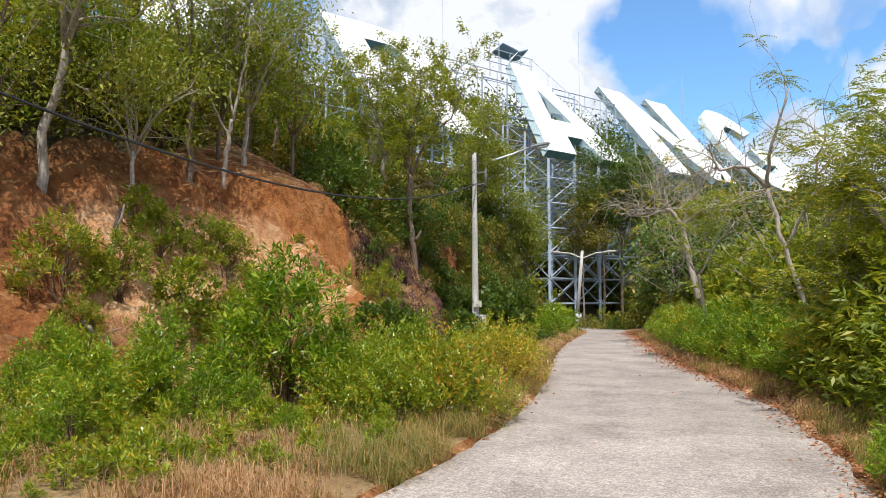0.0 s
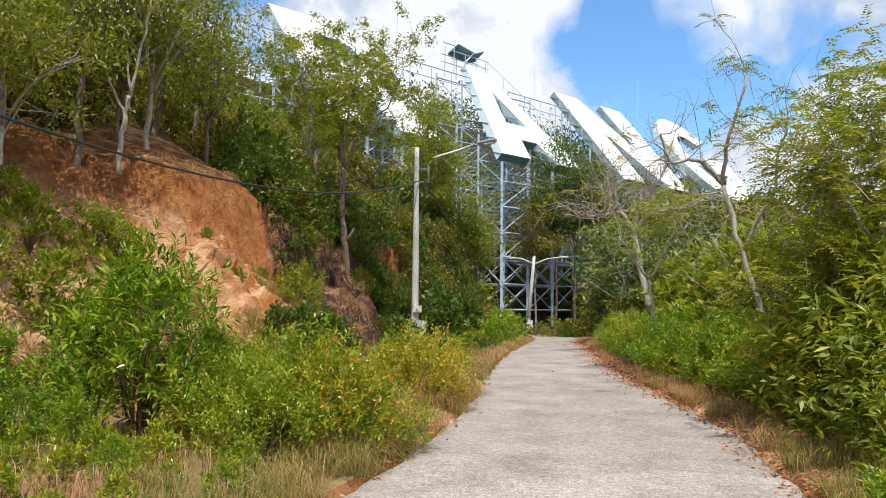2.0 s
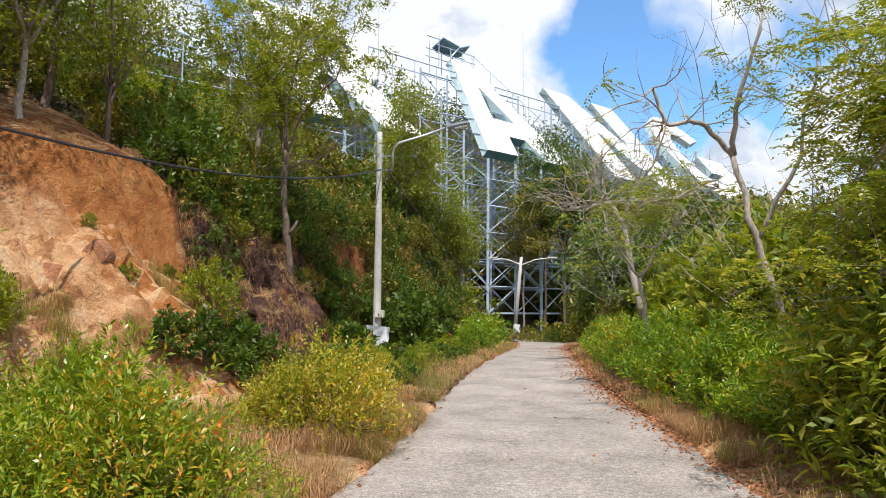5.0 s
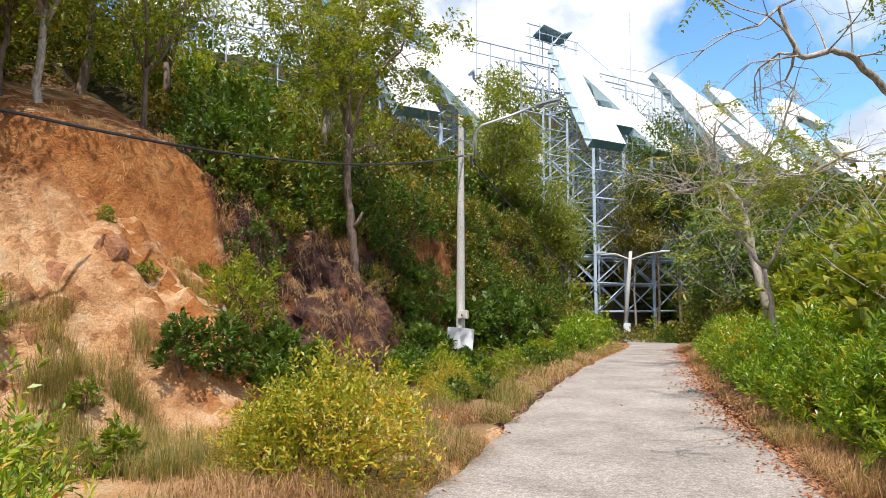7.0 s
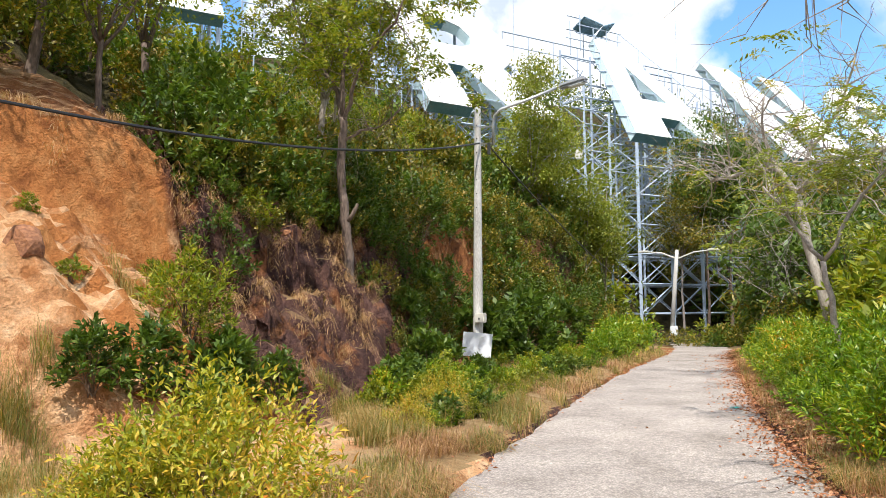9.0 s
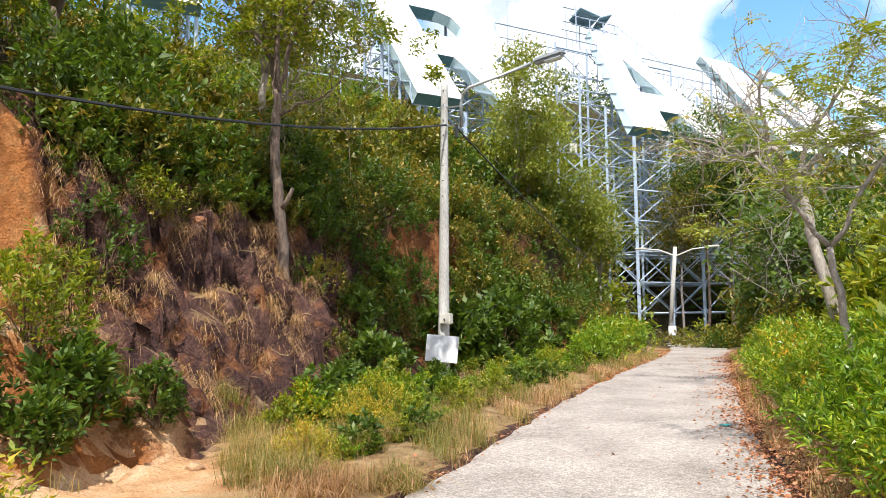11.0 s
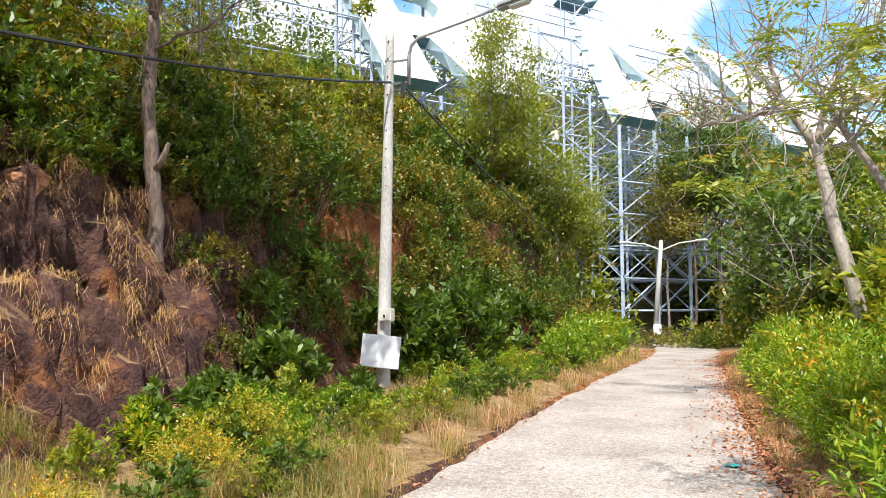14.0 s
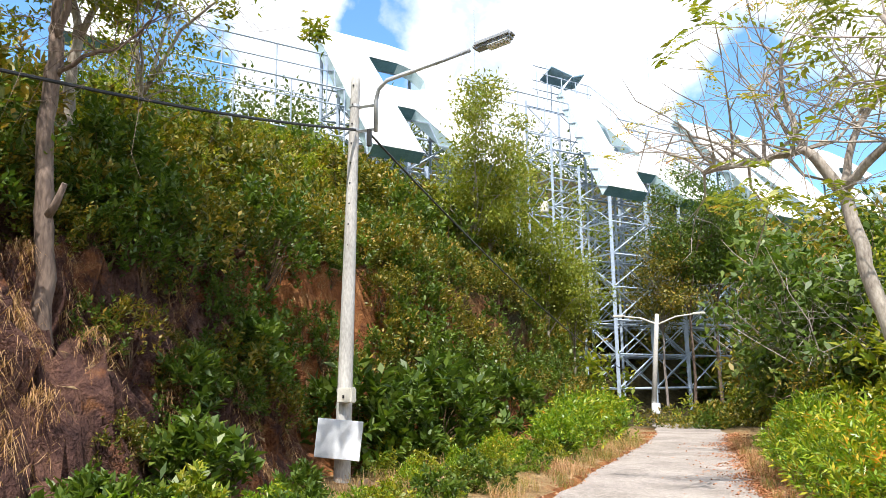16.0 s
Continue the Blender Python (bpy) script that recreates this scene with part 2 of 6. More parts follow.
    rocky2 = add("ShaderNodeMath", (0, rocky.outputs[0]), (1, mottle.outputs[0]), operation="MULTIPLY")
    cut2 = add("ShaderNodeMixRGB", (0, rocky2.outputs[0]), (1, cut.outputs[0]), (2, rock.outputs[0]))
    # the clean orange face of the scarp, with damp upper edge
    sc = ramp(add("ShaderNodeValToRGB", ("Fac", mid.outputs["Fac"])), [(0.3, (0.30, 0.105, 0.035)), (0.5, (0.50, 0.19, 0.06)), (0.7, (0.62, 0.29, 0.11))])
    s0 = add("ShaderNodeMapRange", ("Value", sep.outputs["Y"]), i_1=14.1, i_2=15.0)
    s1 = add("ShaderNodeMapRange", ("Value", sep.outputs["Y"]), i_1=17.0, i_2=16.9)
    s2 = add("ShaderNodeMapRange", ("Value", nrm.outputs["Z"]), i_1=0.62, i_2=0.45)
    s3 = add("ShaderNodeMath", (0, add("ShaderNodeMath", (0, s0.outputs[0]), (1, s1.outputs[0]), operation="MULTIPLY").outputs[0]), (1, s2.outputs[0]), operation="MULTIPLY")
    cut2 = add("ShaderNodeMixRGB", (0, s3.outputs[0]), (1, cut2.outputs[0]), (2, sc.outputs[0]))
    flat = add("ShaderNodeMapRange", ("Value", nrm.outputs["Z"]), i_1=0.80, i_2=0.95)
    west = add("ShaderNodeMapRange", ("Value", sep.outputs["Y"]), i_1=10.4, i_2=12.2)
    south = add("ShaderNodeMapRange", ("Value", sep.outputs["Y"]), i_1=18.6, i_2=16.8)
    bare = add("ShaderNodeMath", (0, west.outputs[0]), (1, south.outputs[0]), operation="MULTIPLY")
    bx = add("ShaderNodeMapRange", ("Value", add("ShaderNodeMath", (0, mid.outputs["Fac"]), (2, sep.outputs["X"]), operation="MULTIPLY_ADD", i_1=2.5).outputs[0]), i_1=-2.2, i_2=-3.2)
    bare2 = add("ShaderNodeMath", (0, bare.outputs[0]), (1, bx.outputs[0]), operation="MULTIPLY")
    floor = add("ShaderNodeMixRGB", (0, bare2.outputs[0]), (1, soil.outputs[0]), (2, sand.outputs[0]))
    col = add("ShaderNodeMixRGB", (0, flat.outputs[0]), (1, cut2.outputs[0]), (2, floor.outputs[0]))
    mould = ramp(add("ShaderNodeValToRGB", ("Fac", mid.outputs["Fac"])), [(0.3, (0.035, 0.028, 0.012)), (0.55, (0.075, 0.06, 0.025)), (0.75, (0.13, 0.10, 0.045))])
    wx = add("ShaderNodeMapRange", ("Value", add("ShaderNodeMath", (0, big.outputs["Fac"]), (2, sep.outputs["X"]), operation="MULTIPLY_ADD", i_1=3.0).outputs[0]), i_1=-8.6, i_2=-10.0)
    wy = add("ShaderNodeMapRange", ("Value", sep.outputs["Y"]), i_1=46.0, i_2=52.0)
    we = add("ShaderNodeMapRange", ("Value", sep.outputs["X"]), i_1=3.2, i_2=4.6)
    wooded = add("ShaderNodeMath", (0, add("ShaderNodeMath", (0, wx.outputs[0]), (1, wy.outputs[0]), operation="MAXIMUM").outputs[0]), (1, we.outputs[0]), operation="MAXIMUM")
    col = add("ShaderNodeMixRGB", (0, wooded.outputs[0]), (1, col.outputs[0]), (2, mould.outputs[0]))
    grain = add("ShaderNodeHueSaturation", ("Color", col.outputs[0]), ("Value", add(
        "ShaderNodeMapRange", ("Value", fine.outputs["Fac"]), i_1=0.3, i_2=0.7, i_3=0.74, i_4=1.22).outputs[0]))
    wob = add("ShaderNodeMixRGB", (1, pos), (2, mid.outputs["Color"]), i_0=0.35)
    wob.blend_type = "ADD"
    crack = add("ShaderNodeTexVoronoi", ("Vector", wob.outputs[0]), i_Scale=2.1)
    crack.feature = "DISTANCE_TO_EDGE"
    crk = add("ShaderNodeMapRange", ("Value", crack.outputs["Distance"]), i_1=0.0, i_2=0.16, i_3=0.0, i_4=1.0)
    crack2 = add("ShaderNodeTexVoronoi", ("Vector", wob.outputs[0]), i_Scale=5.5)
    crack2.feature = "DISTANCE_TO_EDGE"
    crk2 = add("ShaderNodeMapRange", ("Value", crack2.outputs["Distance"]), i_1=0.0, i_2=0.1, i_3=0.0, i_4=0.6)
    crk = add("ShaderNodeMath", (0, crk.outputs[0]), (1, crk2.outputs[0]), operation="ADD")
    keep = add("ShaderNodeMath", (0, rocky.outputs[0]), (1, crk.outputs[0]), operation="MULTIPLY")
    lump = add("ShaderNodeTexNoise", ("Vector", pos), i_Scale=8.5, i_Detail=5.0, i_Roughness=0.7)
    hsum = add("ShaderNodeMath", (0, lump.outputs["Fac"]), (2, fine.outputs["Fac"]), operation="MULTIPLY_ADD", i_1=3.0)
    hall = add("ShaderNodeMath", (0, keep.outputs[0]), (2, hsum.outputs[0]), operation="MULTIPLY_ADD", i_1=0.8)
    bp = add("ShaderNodeBump", ("Height", hall.outputs[0]), i_Strength=0.85, i_Distance=0.07)
    p = add("ShaderNodeBsdfPrincipled", ("Base Color", grain.outputs[0]), ("Normal", bp.outputs[0]), i_Roughness=0.95)
    p.inputs["Specular IOR Level"].default_value = 0.15
    add("ShaderNodeOutputMaterial", ("Surface", p.outputs[0]))
    return m


def road_material():
    """Worn pale concrete with exposed grit, darker damp-stained patches and hairline marks."""
    m, add = material("worn_concrete")
    geo = add("ShaderNodeNewGeometry")
    info = add("ShaderNodeObjectInfo")
    pos = geo.outputs["Position"]
    big = add("ShaderNodeTexNoise", ("Vector", pos), i_Scale=0.9, i_Detail=6.0, i_Roughness=0.65)
    mid = add("ShaderNodeTexNoise", ("Vector", pos), i_Scale=14.0, i_Detail=5.0, i_Roughness=0.7)
    mp = add("ShaderNodeMapping", ("Vector", pos))
    mp.inputs["Scale"].default_value = (2.2, 11.0, 1.0)
    streak = add("ShaderNodeTexNoise", ("Vector", mp.outputs[0]), i_Scale=2.0, i_Detail=6.0, i_Roughness=0.7)
    grit = add("ShaderNodeTexVoronoi", ("Vector", pos), i_Scale=46.0)
    base = ramp(add("ShaderNodeValToRGB", ("Fac", big.outputs["Fac"])), [(0.3, (0.27, 0.228, 0.20)), (0.5, (0.40, 0.345, 0.31)), (0.72, (0.50, 0.435, 0.39))])
    g = add("ShaderNodeMapRange", ("Value", mid.outputs["Fac"]), i_1=0.3, i_2=0.7, i_3=0.7, i_4=1.3)
    g2 = add("ShaderNodeMapRange", ("Value", grit.outputs["Distance"]), i_1=0.05, i_2=0.65, i_3=1.28, i_4=0.66)
    g4 = add("ShaderNodeMapRange", ("Value", streak.outputs["Fac"]), i_1=0.35, i_2=0.65, i_3=0.93, i_4=1.04)
    g1 = add("ShaderNodeMath", (0, g.outputs[0]), (1, g4.outputs[0]), operation="MULTIPLY")
    gg = add("ShaderNodeMath", (0, g1.outputs[0]), (1, g2.outputs[0]), operation="MULTIPLY")
    slab = add("ShaderNodeMapRange", ("Value", info.outputs["Random"]), i_3=0.92, i_4=1.06)
    g3 = add("ShaderNodeMath", (0, gg.outputs[0]), (1, slab.outputs[0]), operation="MULTIPLY")
    col = add("ShaderNodeHueSaturation", ("Color", base.outputs[0]), ("Value", g3.outputs[0]))
    h = add("ShaderNodeMath", (0, mid.outputs["Fac"]), (2, grit.outputs["Distance"]), operation="MULTIPLY_ADD", i_1=1.5)
    bp = add("ShaderNodeBump", ("Height", h.outputs[0]), i_Strength=0.55, i_Distance=0.012)
    p = add("ShaderNodeBsdfPrincipled", ("Base Color", col.outputs[0]), ("Normal", bp.outputs[0]), i_Roughness=0.85)
    add("ShaderNodeOutputMaterial", ("Surface", p.outputs[0]))
    return m


MAT["ground"] = ground_material()
MAT["road"] = road_material()

# ---- plan: road edges, foot of the bank, lie of the land ----
ROAD_Y = [-30, 6, 9, 12, 15, 18, 21, 24, 27, 30, 35, 40, 45, 52, 60]
ROAD_L = [-1.4, -1.45, -1.45, -1.75, -2.25, -2.85, -3.4, -3.9, -4.3, -4.75, -5.4, -6.1, -7.0, -8.6, -10.8]
ROAD_R = [2.4, 2.3, 2.15, 1.78, 1.1, 0.3, -0.45, -1.05, -1.6, -2.1, -2.95, -3.85, -4.5, -5.8, -7.6]
TOE_Y = [-30, 5, 9, 11, 13, 15, 17, 20, 24, 27, 32, 40, 48, 60, 70, 90, 130]
TOE_X = [-9.5, -9.0, -8.2, -7.2, -6.1, -5.2, -5.4, -6.1, -7.2, -8.2, -8.7, -9.4, -10.2, -13.5, -17, -20, -22]
CUT_Y = [5, 10, 13, 15, 16.8, 17.4, 18, 21, 24, 28, 40, 55]
CUT_SLOPE = [1.3, 1.25, 1.1, 1.03, 0.95, 1.1, 1.2, 1.6, 1.7, 1.9, 1.7, 0.8]
CUT_TOP = [4.4, 4.4, 4.4, 4.3, 4.1, 3.3, 3.0, 2.9, 3.2, 3.8, 4.4, 4.5]
SCARP_Y = [11, 13.6, 14.2, 14.9, 16.8, 17.4, 18.2, 19]
SCARP_Z = [4.4, 4.4, 3.9, 3.2, 2.15, 2.0, 2.0, 2.2]
UPPER_Y = [5, 14, 18, 22, 26, 35, 60]
UPPER_SLOPE = [0.34, 0.36, 0.6, 0.62, 0.44, 0.56, 0.74]


def left(y):
    return float(np.interp(y, ROAD_Y, ROAD_L))


def right(y):
    return float(np.interp(y, ROAD_Y, ROAD_R))


def toe(y):
    return float(np.interp(y, TOE_Y, TOE_X))


def fall(y):
    return 0.0 if y < 28 else -0.8 * min(1.0, (y - 28) / 38) ** 1.2


def lie(x, y):
    """The ground's height before roughness."""
    toe, k, top = np.interp(y, TOE_Y, TOE_X), np.interp(y, CUT_Y, CUT_SLOPE), np.interp(y, CUT_Y, CUT_TOP)
    z, s = fall(y), toe - x
    left, right = np.interp(y, ROAD_Y, ROAD_L), np.interp(y, ROAD_Y, ROAD_R)
    if s > 0:
        mid = min(top, np.interp(y, SCARP_Y, SCARP_Z))
        s1 = mid / k
        s2 = s1 + (top - mid) / 5.0
        if s < s1:
            z += k * s
        elif s < s2:
            z += mid + 5.0 * (s - s1)
        else:
            z += top + np.interp(y, UPPER_Y, UPPER_SLOPE) * min(s - s2, 9.0) + 0.3 * min(max(s - s2 - 9.0, 0), 30)
    if left - 0.1 < x < right + 0.1:
        z -= 0.06
    elif x > right:
        z += 0.10 * min(1.0, (x - right) / 0.8)
        if x > right + 4:
            z -= 0.06 * min(x - right - 4, 60)
    elif s < 0:
        z += 0.10 * min(1.0, (left - x) / 0.8)
    # the far slope that closes the valley behind the sign
    d = (x + 14.2) * -0.866 + (y - 66.8) * 0.5 - 1.0
    if y > 60 and d > 0:
        z = max(z, fall(y) + min(0.75 * d, 34.0))
    return z


def on_scarp(x, y):
    """Low on the clean scarp face, one elsewhere."""
    if not 13.9 < y < 17.1:
        return 1.0
    s1 = np.interp(y, SCARP_Y, SCARP_Z) / np.interp(y, CUT_Y, CUT_SLOPE)
    return 0.3 if toe(y) - x > s1 - 0.1 else 1.0


def land(x, y):
    z = lie(x, y)
    toe = np.interp(y, TOE_Y, TOE_X)
    s = toe - x
    left, right = np.interp(y, ROAD_Y, ROAD_L), np.interp(y, ROAD_Y, ROAD_R)
    if left - 0.25 < x < right + 0.25:
        return z
    v = Vector((x, y, z))
    amp = 0.05
    if -0.4 < s < 6 and y < 60:
        w = min(1.0, (s + 0.4) / 1.0) * min(1.0, (6 - s) / 1.5) * on_scarp(x, y)
        amp = 0.05 + 0.34 * w
        rocky = max(0.0, min(1.0, (y - 16.2) / 1.2)) * max(0.0, min(1.0, (27 - y) / 2))
        z += w * rocky * (0.35 * abs(noise.noise(Vector((x * 1.1, y * 1.0, z * 0.9)))) + 0.22 * abs(noise.noise(Vector((x * 2.6, y * 2.3, z * 2.2)))) - 0.2)
        if rocky > 0:
            near_d = noise.voronoi(Vector((x * 1.5, y * 1.2, z * 1.3)))[0]
            z += 0.75 * w * rocky * (min(near_d[1] - near_d[0], 0.6) - 0.25)
        z += 0.10 * w * noise.noise(v * 5.2)
        if 9.5 < y < 17.2:
            # small washed-out terraces on the sand
            step = 0.42 * (z + 0.9 * noise.noise(Vector((x * 0.8, y * 0.8, 1.0))) + 0.25 * noise.noise(Vector((x * 2.6, y * 2.6, 8.0)))) / 0.2
            f = step - math.floor(step)
            z += 0.07 * w * ((0.0 if f < 0.55 else (f - 0.55) / 0.45) - f)
        # hummocks and small ledges
        z += 0.30 * w * (0.5 - abs(noise.noise(Vector((x * 1.5, y * 1.3, 2.0))) + 0.4 * noise.noise(Vector((x * 4.2, y * 3.6, 6.0)))))
        # run-off gullies down the cut
        z += 0.28 * w * (1 - 0.85 * rocky) * (noise.noise(Vector((x * 0.25, y * 1.6, 3.0))) - abs(noise.noise(Vector((x * 0.5, y * 2.6, 9.0)))))
        z += 0.16 * w * noise.noise(v * 3.1)
    elif s > 4:
        amp = 0.5
    return z + amp * (noise.noise(v * 0.9) + 0.5 * noise.noise(v * 2.3))


# ---- mesh helpers ----


def mesh_object(name, verts, faces, mat, parent=None, smooth=False, label=""):
    me = bpy.data.meshes.new(name)
    me.from_pydata(verts, [], faces)
    me.materials.append(mat)
    if smooth:
        me.shade_smooth()
    ob = new(name, me)
    if parent:
        ob.parent = parent
    return tagged(ob, label)


def part(name, bm, mat, parent=None, label="", smooth=False):
    me = bpy.data.meshes.new(name)
    bm.to_mesh(me)
    bm.free()
    me.materials.append(mat)
    if smooth:
        me.shade_smooth()
    ob = new(name, me)
    if parent:
        ob.parent = parent
    return tagged(ob, label)


def tube(store, pts, radii, sides=6):
    """A tapered tube along pts, added to store = (verts, faces)."""
    verts, faces = store
    base, n = len(verts), len(pts)
    pts = [Vector(p) for p in pts]
    up = Vector((0.31, 0.52, 0.79))
    for i, p in enumerate(pts):
        d = (pts[min(i + 1, n - 1)] - pts[max(i - 1, 0)]).normalized()
        a = d.cross(up)
        if a.length < 1e-3:
            a = d.cross(Vector((1, 0, 0)))
        a.normalize()
        b = d.cross(a)
        for k in range(sides):
            q = 2 * math.pi * k / sides
            verts.append(p + radii[i] * (math.cos(q) * a + math.sin(q) * b))
    for i in range(n - 1):
        for k in range(sides):
            k2 = (k + 1) % sides
            faces.append((base + i * sides + k, base + i * sides + k2, base + (i + 1) * sides + k2, base + (i + 1) * sides + k))
    faces.append(tuple(base + k for k in range(sides))[::-1])
    faces.append(tuple(base + (n - 1) * sides + k for k in range(sides)))


def leaves_mesh(name, rng, centres, outward, length, width, mat, droop=0.2, spread=0.9):
    """One mesh of folded leaf blades: each a small kite with a bent midrib."""
    n = len(centres)
    c = np.asarray(centres, float)
    d = np.asarray(outward, float) + rng.normal(0, spread, (n, 3))
    d[:, 2] -= droop
    d /= np.linalg.norm(d, axis=1, keepdims=True) + 1e-9
    up = rng.normal(0, 0.5, (n, 3)) + np.array([0, 0, 1.0])
    side = np.cross(d, up)
    side /= np.linalg.norm(side, axis=1, keepdims=True) + 1e-9
    nor = np.cross(side, d)
    ln = (length * rng.uniform(0.6, 1.25, n))[:, None]
    wd = (width * rng.uniform(0.7, 1.25, n))[:, None]
    v = np.empty((n, 4, 3))
    v[:, 0] = c
    v[:, 1] = c + d * ln * 0.45 + side * wd * 0.5 + nor * wd * 0.18
    v[:, 2] = c + d * ln - nor * ln * 0.12
    v[:, 3] = c + d * ln * 0.45 - side * wd * 0.5 + nor * wd * 0.18
    me = bpy.data.meshes.new(name)
    me.vertices.add(n * 4)
    me.vertices.foreach_set("co", v.reshape(-1))
    me.loops.add(n * 4)
    me.loops.foreach_set("vertex_index", np.arange(n * 4, dtype=np.int32))
    me.polygons.add(n)
    me.polygons.foreach_set("loop_start", np.arange(0, n * 4, 4, dtype=np.int32))
    me.update(calc_edges=True)
    me.materials.append(mat)
    return me


def blades_mesh(name, rng, roots, length, width, mat, lean=0.35, hang=False):
    """Grass: each blade a bent strip that tapers to a point."""
    n = len(roots)
    c = np.asarray(roots, float)
    a = rng.uniform(0, 2 * np.pi, n)
    out = np.stack([np.cos(a), np.sin(a), np.zeros(n)], 1)
    side = np.stack([-np.sin(a), np.cos(a), np.zeros(n)], 1)
    ln = (length * rng.uniform(0.45, 1.2, n))[:, None]
    le = (lean * rng.uniform(0.1, 1.6, n))[:, None]
    z = np.array([[0, 0, 1.0]])
    p1 = c + ln * (0.55 * z + 0.25 * le * out)
    p2 = c + ln * ((0.95 - 0.45 * le) * z + 0.95 * le * out)
    if hang:
        over = out * 0.6 + np.array([[0.5, -0.12, 0]])
        p1 = c + ln * (0.24 * z + 0.42 * over)
        p2 = c + ln * (-0.5 * z * rng.uniform(0.1, 1.2, n)[:, None] + 0.85 * over)
    w = width * rng.uniform(0.6, 1.3, n)[:, None] * side
    v = np.empty((n, 5, 3))
    v[:, 0], v[:, 1], v[:, 2], v[:, 3], v[:, 4] = c - w / 2, c + w / 2, p1 + w * 0.4, p2, p1 - w * 0.4
    me = bpy.data.meshes.new(name)
    me.vertices.add(n * 5)
    me.vertices.foreach_set("co", v.reshape(-1))
    ids = np.arange(n)[:, None] * 5 + np.array([[0, 1, 2, 4, 4, 2, 3]])
    me.loops.add(n * 7)
    me.loops.foreach_set("vertex_index", ids.reshape(-1).astype(np.int32))
    me.polygons.add(n * 2)
    me.polygons.foreach_set("loop_start", (np.arange(n)[:, None] * 7 + np.array([[0, 4]])).reshape(-1).astype(np.int32))
    me.update(calc_edges=True)
    me.materials.append(mat)
    return me


def pinnate_mesh(name, rng, bases, dirs, length, pairs, leaflet, mat):
    """Feathered leaves: leaflets in two rows along a drooping midrib, fewer towards none at its end."""
    cs, ds = [], []
    for b, d in zip(bases, dirs):
        b, d = np.asarray(b, float), np.asarray(d, float)
        d = d / (np.linalg.norm(d) + 1e-9)
        side = np.cross(d, [0, 0, 1.0]) + rng.normal(0, 0.1, 3)
        side /= np.linalg.norm(side) + 1e-9
        ln = length * rng.uniform(0.7, 1.2)
        for k in range(pairs):
            f = (k + 1) / pairs
            p = b + d * ln * f - np.array([0, 0, 0.35 * ln * f * f])
            for s in (-1, 1):
                cs.append(p)
                ds.append(side * s * 6 + d * 3 - np.array([0, 0, 1.0]))
    return leaves_mesh(name, rng, np.array(cs), np.array(ds), leaflet[0], leaflet[1], mat, 0.2, 0.5)


def crooked(a, b, steps, wobble, rng):
    a, b = Vector(a), Vector(b)
    out = [a]
    for i in range(1, steps):
        f = i / steps
        p = a.lerp(b, f) + Vector(rng.normal(0, wobble, 3).tolist())
        out.append(p)
    out.append(b)
    return out


# ---- land and road ----


def build_ground():
    def axis(a, b, fine, lo, hi):
        out = list(np.arange(a, b, fine))
        step, v = fine, a
        while v > lo:
            step *= 1.22
            v -= step
            out.insert(0, v)
        step, v = fine, out[-1]
        while v < hi:
            step *= 1.22
            v += step
            out.append(v)
        return out
    xs, ys = axis(-10.5, 2.6, 0.092, -900, 900), axis(5.0, 29.0, 0.092, -500, 1500)
    verts, faces = [], []
    for y in ys:
        for x in xs:
            z = land(x, y)
            s = float(np.interp(y, TOE_Y, TOE_X)) - x
            if 0 < s < 4.5 and 6 < y < 30:
                # blocks and ledges that stand out of the steep face
                w = min(1.0, s / 0.5) * min(1.0, (4.5 - s) / 1.0) * (0.22 if y < 16 else 1.0) * on_scarp(x, y)
                block = noise.voronoi(Vector((x * 0.6, y * 1.7, z * 2.0)))[0]
                crag = noise.voronoi(Vector((x * 1.4, y * 3.4, z * 4.2)))[0]
                out = 0.5 * (min(block[1] - block[0], 0.45) - 0.2) + (0.0 if y < 16.9 else 0.26) * (min(crag[1] - crag[0], 0.4) - 0.2) + 0.16 * noise.noise(Vector((y * 1.2, z * 2.8, 4.0))) + 0.10 * noise.noise(Vector((x * 4, y * 4.5, z * 5)))
                verts.append((x + w * out, y + 0.12 * w * noise.noise(Vector((x * 3, y * 2.2, z * 2.6))), z))
                continue
            verts.append((x, y, z))
    nx = len(xs)
    for j in range(len(ys) - 1):
        for i in range(nx - 1):
            a = j * nx + i
            faces.append((a, a + 1, a + 1 + nx, a + nx))
    ob = mesh_object("ground", verts, faces, MAT["ground"], smooth=True)
    tagged(ob, "sandy orange earth verge, eroded red bank and hillside", "ground", kind="structure")
    return ob


ground = build_ground()


def on_land(x, y):
    return Vector((x, y, land(x, y)))


